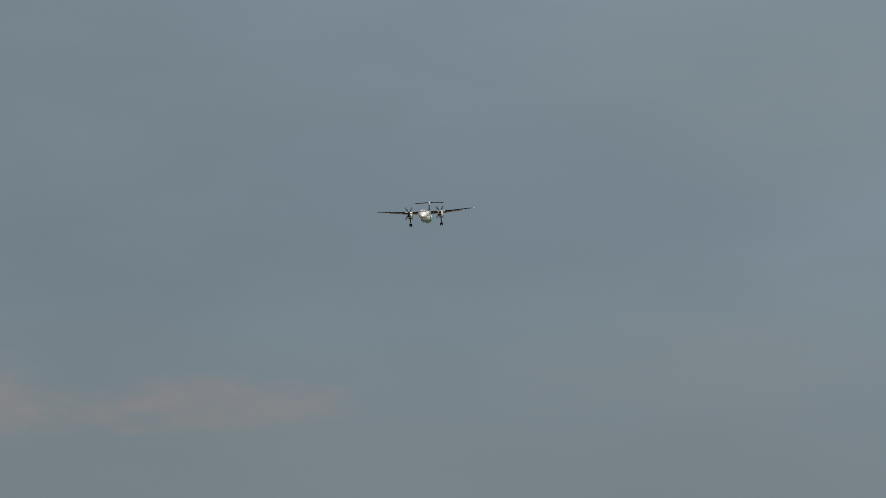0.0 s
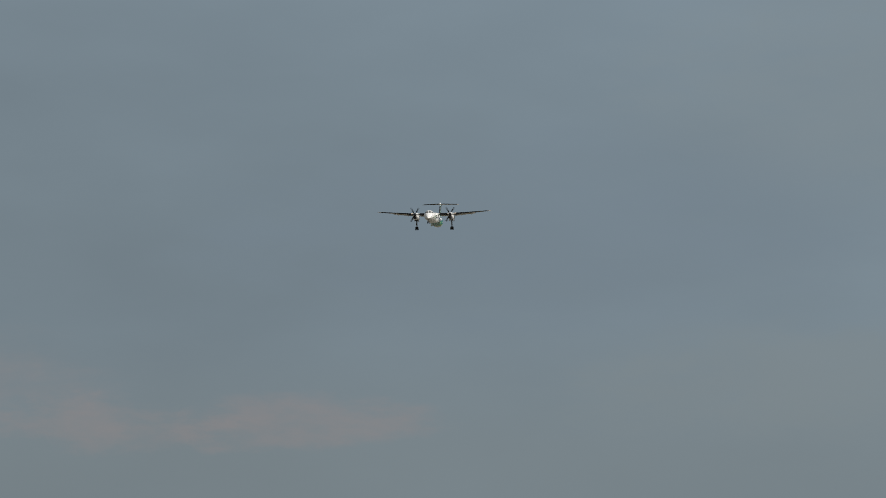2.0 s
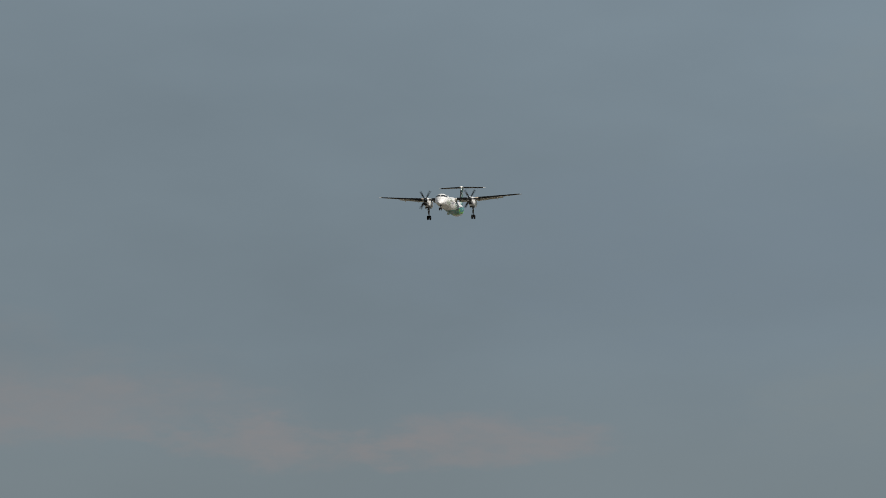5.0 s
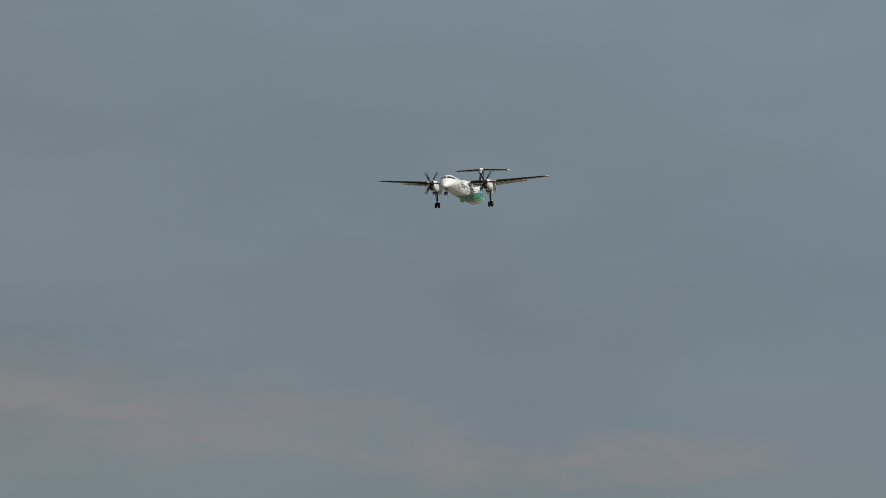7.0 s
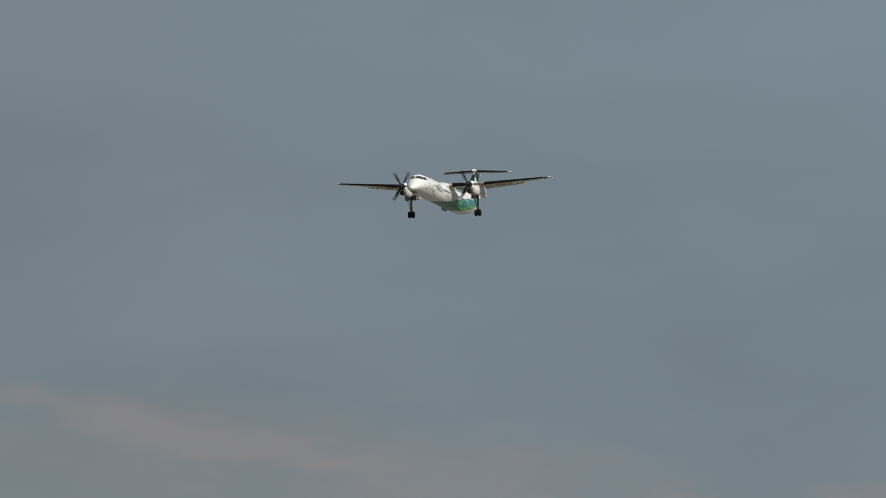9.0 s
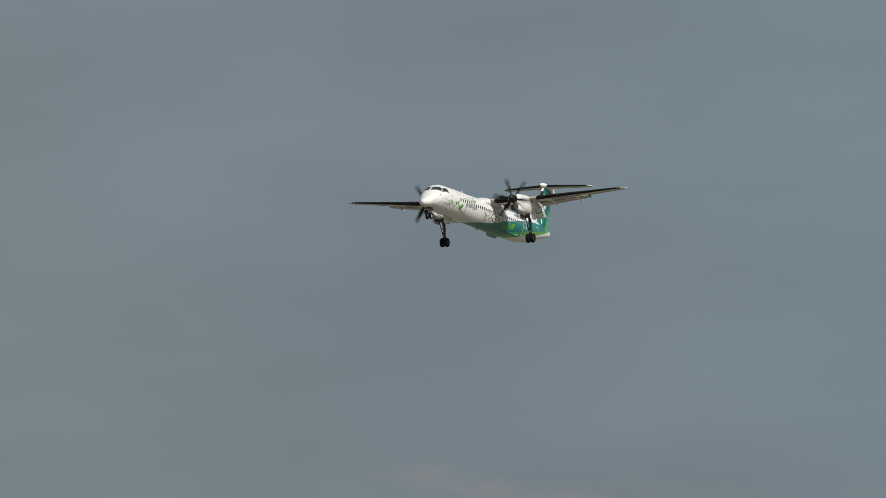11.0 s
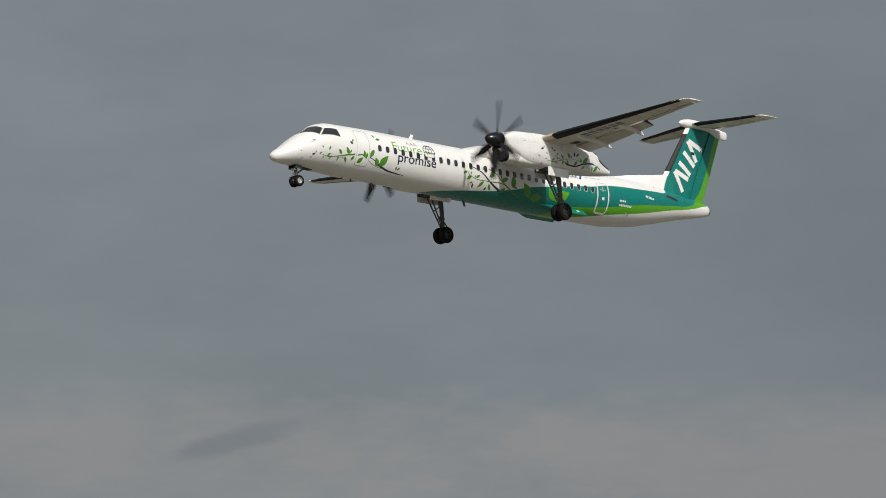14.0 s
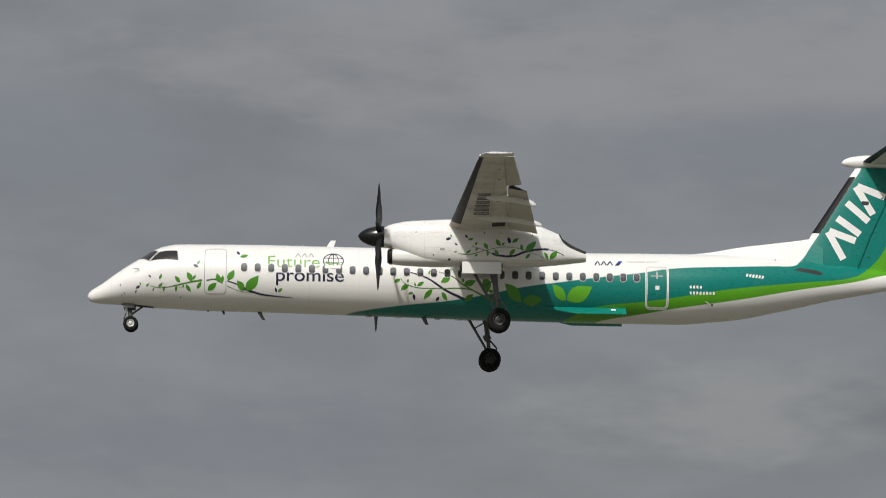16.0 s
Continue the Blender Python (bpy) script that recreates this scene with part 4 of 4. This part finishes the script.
bar(20.75, 0.70, 21.9, 0.72, 0.02, body_side, SEAM, fuselage)
# the globe mark: rings, meridians and a green ribbon
oval = lambda c, r, q, n=28: [(c[0] + r * math.cos(2 * math.pi * k / n), c[1] + q * math.sin(2 * math.pi * k / n)) for k in range(n)]
C0 = (9.45, 0.55)
laid(ring_of(oval(C0, 0.40, 0.33), oval(C0, 0.365, 0.295)), body_side, NAVY, "printed_ring", fuselage, "navy globe ring", 0.012)
laid(ring_of(oval(C0, 0.20, 0.30), oval(C0, 0.175, 0.275)), body_side, NAVY, "printed_ring", fuselage, "navy globe meridian", 0.013)
for z, w in ((0.66, 0.36), (0.48, 0.36)):
    bar(9.45 - w, z, 9.45 + w, z, 0.022, body_side, NAVY, fuselage)
bar(9.45, 0.26, 9.45, 0.85, 0.022, body_side, NAVY, fuselage)
vine([(9.16, 0.50), (9.35, 0.42), (9.55, 0.46), (9.75, 0.40)], body_side, WORDGREEN, fuselage, 0.10, 0.03, "green ribbon across the globe")
laid([rounded(9.12, 9.74, 0.24, 0.36, 0.05)], body_side, PAINT, "printed_mark", fuselage, "white cut through the globe", 0.016)
vine([(9.14, 0.36), (9.3, 0.27), (9.5, 0.25), (9.7, 0.33)], body_side, WORDGREEN, fuselage, 0.015, 0.03, "green ribbon under the globe")
for s0, s1, z in ((23.12, 23.64, -0.29), (23.12, 24.14, -0.51)):
    n = round((s1 - s0) / 0.13)
    for k in range(n):
        s = s0 + (s1 - s0) * k / n
        laid([rounded(s, s + (s1 - s0) / n * 0.62, z - 0.055, z + 0.055, 0.015)], body_side, PRINTWHITE, "printed_bar", fuselage, "", 0.010)
for k in range(6):
    s = 25.3 + 0.122 * k
    z = 0.235 - 0.012 * k
    laid([[(s, z - 0.06), (s + 0.08, z - 0.06), (s + 0.11, z + 0.06), (s + 0.03, z + 0.06)]], body_side, PRINTWHITE, "printed_bar", fuselage, "", 0.010)
laid([[(27.18, 0.53), (28.22, 0.36), (28.34, 0.44), (28.1, 0.55), (27.45, 0.63)]], body_side, RIM, "tail_vent", fuselage, "dark flush vent by the fin root", 0.010)


def fin_side(s, z, off):
    r0, r1, f = seg(FIN, min(z, 4.74))
    le, te, w = (a + (b - a) * f for a, b in zip(r0[1:], r1[1:]))
    x = min(max((s - le) / (te - le), 0.001), 1.0)
    t = w / (te - le)
    return at(s, (5 * t * (0.2969 * math.sqrt(x) - 0.126 * x - 0.3516 * x * x + 0.2843 * x**3 - 0.1036 * x**4) + 0.0015) * (te - le) + off, z)


for k, (s0, z0, s1, z1) in enumerate(((29.20, 1.10, 28.62, 2.18), (29.68, 1.84, 28.66, 2.22), (29.86, 2.10, 28.98, 2.74), (30.20, 2.62, 29.36, 3.36), (30.38, 2.90, 29.72, 4.0), (30.86, 3.60, 29.78, 4.02))):
    bar(s0, z0, s1, z1, 0.27, fin_side, PRINTWHITE, fin, "tail_mark", "slanted white bar on the fin", 0.012)
laid([rounded(29.94, 30.22, 3.26, 3.42, 0.03)], fin_side, DARK, "fin_vent", fin, "dark flush vent on the fin", 0.016)
for s, z in ((30.2, 1.2), (30.4, 2.7), (30.75, 3.55)):
    laid([oval((s, z), 0.035, 0.035, 10)], fin_side, DARK, "fin_fitting", fin, "", 0.012)


rings = [[body_point(s, 2 * math.pi * k / 40, g) for k in range(40)] for s, g in ((31.30, 0.004), (31.36, 0.008), (31.40, 0.006))]
part("tail_cone_band", skin(rings, caps=False), DARK, airplane, "dark band round the tail cone's end")

# ---- strakes, antennas, probes ----
for side in (1, -1):
    rings = []
    for k in range(9):
        f = k / 8
        s = 17.55 + 3.15 * f
        reach = 0.42 * min(1.0, f * 3.0) + 0.02
        root = body_point(s, radians(-46), -0.05)
        way = Vector((0, 0.80, -0.60))
        up = Vector((0, 0.60, 0.80))
        ring = [root + up * 0.045, root + way * (reach + 0.05) + up * 0.02, root + way * (reach + 0.06), root + way * (reach + 0.05) - up * 0.02, root - up * 0.045]
        rings.append([Vector((p.x, p.y * side, p.z)) for p in ring])
    part("ventral_strake", skin(rings), LITTEAL, airplane, "teal strake along the lower fuselage", angle=30)


def blade_antenna(s0, s1, z0, z1, sweep, paint=PAINT, label="white blade antenna"):
    rings = []
    for k in range(5):
        f = k / 4
        a, b = s0 + sweep * f, s1 + sweep * f - (s1 - s0) * 0.35 * f
        z = z0 + (z1 - z0) * f
        w = 0.022 * (1 - 0.5 * f)
        rings.append([at(a, 0, z), at(a + (b - a) * 0.3, w, z), at(b, 0, z), at(a + (b - a) * 0.3, -w, z)])
    part("antenna", skin(rings), paint, airplane, label)


blade_antenna(9.12, 9.42, 1.28, 1.60, 0.22)
blade_antenna(8.2, 8.27, 1.28, 1.40, 0.02)
blade_antenna(4.60, 4.68, -1.16, -1.27, 0.03, STEEL, "grey belly blade antenna")
blade_antenna(5.15, 5.27, -1.18, -1.36, 0.08, STEEL, "grey belly blade antenna")
blade_antenna(6.5, 6.68, -1.2, -1.56, 0.24, STEEL, "grey belly blade antenna")
blade_antenna(12.82, 13.02, -1.3, -1.66, 0.20, STEEL, "grey belly blade antenna")
for s in (10.85, 11.95, 13.5):
    bm = bmesh.new()
    bmesh.ops.create_uvsphere(bm, u_segments=16, v_segments=8, radius=1.0, matrix=Matrix.Translation(body_point(s, -math.pi / 2)) @ Matrix.Diagonal((0.16, 0.07, 0.06, 1)))
    part("belly_beacon", bm, SEAM if s != 11.95 else PAINT, airplane, "small rounded belly antenna")
for z, s in ((0.18, 2.0),):
    bm = bmesh.new()
    a = body_side(s, z)
    tube(bm, a - Vector((0, 0.02, 0)), a + Vector((0.02, 0.10, 0)), 0.02)
    tube(bm, a + Vector((0, 0.10, 0)), a + Vector((0.22, 0.10, 0)), 0.016)
    part("pitot_probe", bm, SEAM, airplane, "small metal probe on the nose")
for side in (1, -1):
    bm = bmesh.new()
    bmesh.ops.create_uvsphere(bm, u_segments=12, v_segments=8, radius=0.045, matrix=Matrix.Translation(at(14.62, 13.86 * side, 1.91)))
    part("position_light", bm, LAMPGLASS, airplane, "glass position light in the wing tip")


# ---- prints under the wing ----
def under_wing(s, y, off):
    le, te, z, thick = wing_at(y)
    x = min(max((s - le) / (te - le), 0.001), 1)
    f = 5 * thick * (0.2969 * math.sqrt(x) - 0.126 * x - 0.3516 * x * x + 0.2843 * x**3 - 0.1036 * x**4)
    return at(s, y, z + (-0.75 * f - 0.0015) * (te - le) - off)


port_wing = next(o for o in airplane.children if o.name == "wing")
for k in range(6):
    y = 6.9 + 0.46 * k
    le, te = wing_at(y)[:2]
    for a, b in ((0.0, 0.14), (0.19, 0.33)):
        laid([[(le + 0.24 * (te - le), y + a), (le + 0.45 * (te - le), y + a), (le + 0.45 * (te - le), y + b), (le + 0.24 * (te - le), y + b)]], under_wing, NAVY, "printed_bar", port_wing, "", 0.006)
laid([rounded(15.35, 15.85, 5.35, 5.85, 0.03)], under_wing, DARK, "wing_vent", port_wing, "dark square vent under the wing", 0.006)
for y in (8.5, 11.2, 12.4):
    le, te = wing_at(y)[:2]
    laid([rounded(le + 0.55 * (te - le), le + 0.62 * (te - le), y - 0.05, y + 0.05, 0.01)], under_wing, DARK, "drain", port_wing, "", 0.006)
    laid([rounded(le + 0.50 * (te - le), le + 0.505 * (te - le), 5.3, y, 0.002)], under_wing, SEAM, "wing_seam", port_wing, "", 0.006)

# ---- small fittings on the nacelle and fuselage ----
for s, z, a, b in ((12.55, 0.95, 0.05, 0.012), (13.2, 0.10, 0.03, 0.03), (13.8, -0.05, 0.045, 0.04), (15.1, 0.95, 0.03, 0.03), (16.9, 0.9, 0.03, 0.03)):
    laid([oval((s, z), a, b, 10)], nacelle_side, DARK, "drain", port_nacelle, "", 0.010)
laid([rounded(13.44, 13.62, 0.27, 0.35, 0.015)], nacelle_side, SEAM, "access_panel", port_nacelle, "small grey access panel", 0.008)
for s, z, r in ((1.30, -0.42, 0.03), (1.45, -0.72, 0.022), (1.36, -0.78, 0.018), (5.9, -0.36, 0.02), (3.62, -0.86, 0.02), (24.0, -0.92, 0.04), (26.5, 0.95, 0.03)):
    laid([oval((s, z), r, r, 10)], body_side, HEAT, "static_port", fuselage, "", 0.008)
bar(23.75, -0.80, 23.95, -0.92, 0.035, body_side, PAINT, fuselage, "drain_mast", "small white mast", 0.02)


def belly(s, y, off):
    """The underside of the fuselage at a station and a small distance from its middle."""
    zc, h, w = spline(BODY, s)
    return at(s, y, zc - (h + off) * math.sqrt(max(0.0, 1 - (y / w) ** 2)))


laid([rounded(1.32, 2.55, -0.20, 0.20, 0.04)], belly, DARK, "nose_gear_bay", nose_gear, "dark open nose gear bay", 0.008)
bm = bmesh.new()
tube(bm, at(14.05, 4.4, -0.26), at(13.97, 4.4, -0.26), 0.09)
part("landing_light", bm, LAMPGLASS, airplane, "round landing light")

root = body_point(20.2, radians(-46), -0.05) + Vector((0, 0.80, -0.60)) * 0.22 + Vector((0, 0.60, 0.80)) * 0.045
bm = bmesh.new()
for a, b in ((-0.09, -0.07), (0.09, -0.07), (0.09, 0.07), (-0.09, 0.07)):
    bm.verts.new(root + Vector((a, 0.80 * b, -0.60 * b)) + Vector((0, 0.60, 0.80)) * (0.002 - 0.05 * b))
bm.faces.new(bm.verts[:])
part("strake_mark", bm, PRINTWHITE, airplane, "small white square on the strake")


# ---- motion ----
# where a blade stands from upright, in degrees, repeating every 60
PORT = [(0, 30), (9.5, 30), (12, 13), (12.5, 28), (13, 52), (13.5, 50), (14, 53), (15.5, 53), (16, 60)]
STARBOARD = [(0, 30), (15.5, 30), (16, 60)]


def motions():
    poses = [(t, glide(FLIGHT, t)) for t in TENTHS]
    walk(airplane, [(t, pose(x, y, z + EYE_Z, roll, -pitch, 180 + heading)) for t, (x, y, z, heading, pitch, roll) in poses])
    for (propeller, hub), phase in zip(propellers, (PORT, STARBOARD)):
        turns = [84 * k + np.interp(k / 30, [p[0] for p in phase], [p[1] for p in phase]) for k in range(481)]
        walk(propeller, [(k / 30, Matrix.Translation(hub) @ pose(0, 0, 0, turn, 0, 0)) for k, turn in enumerate(turns)])


motions()
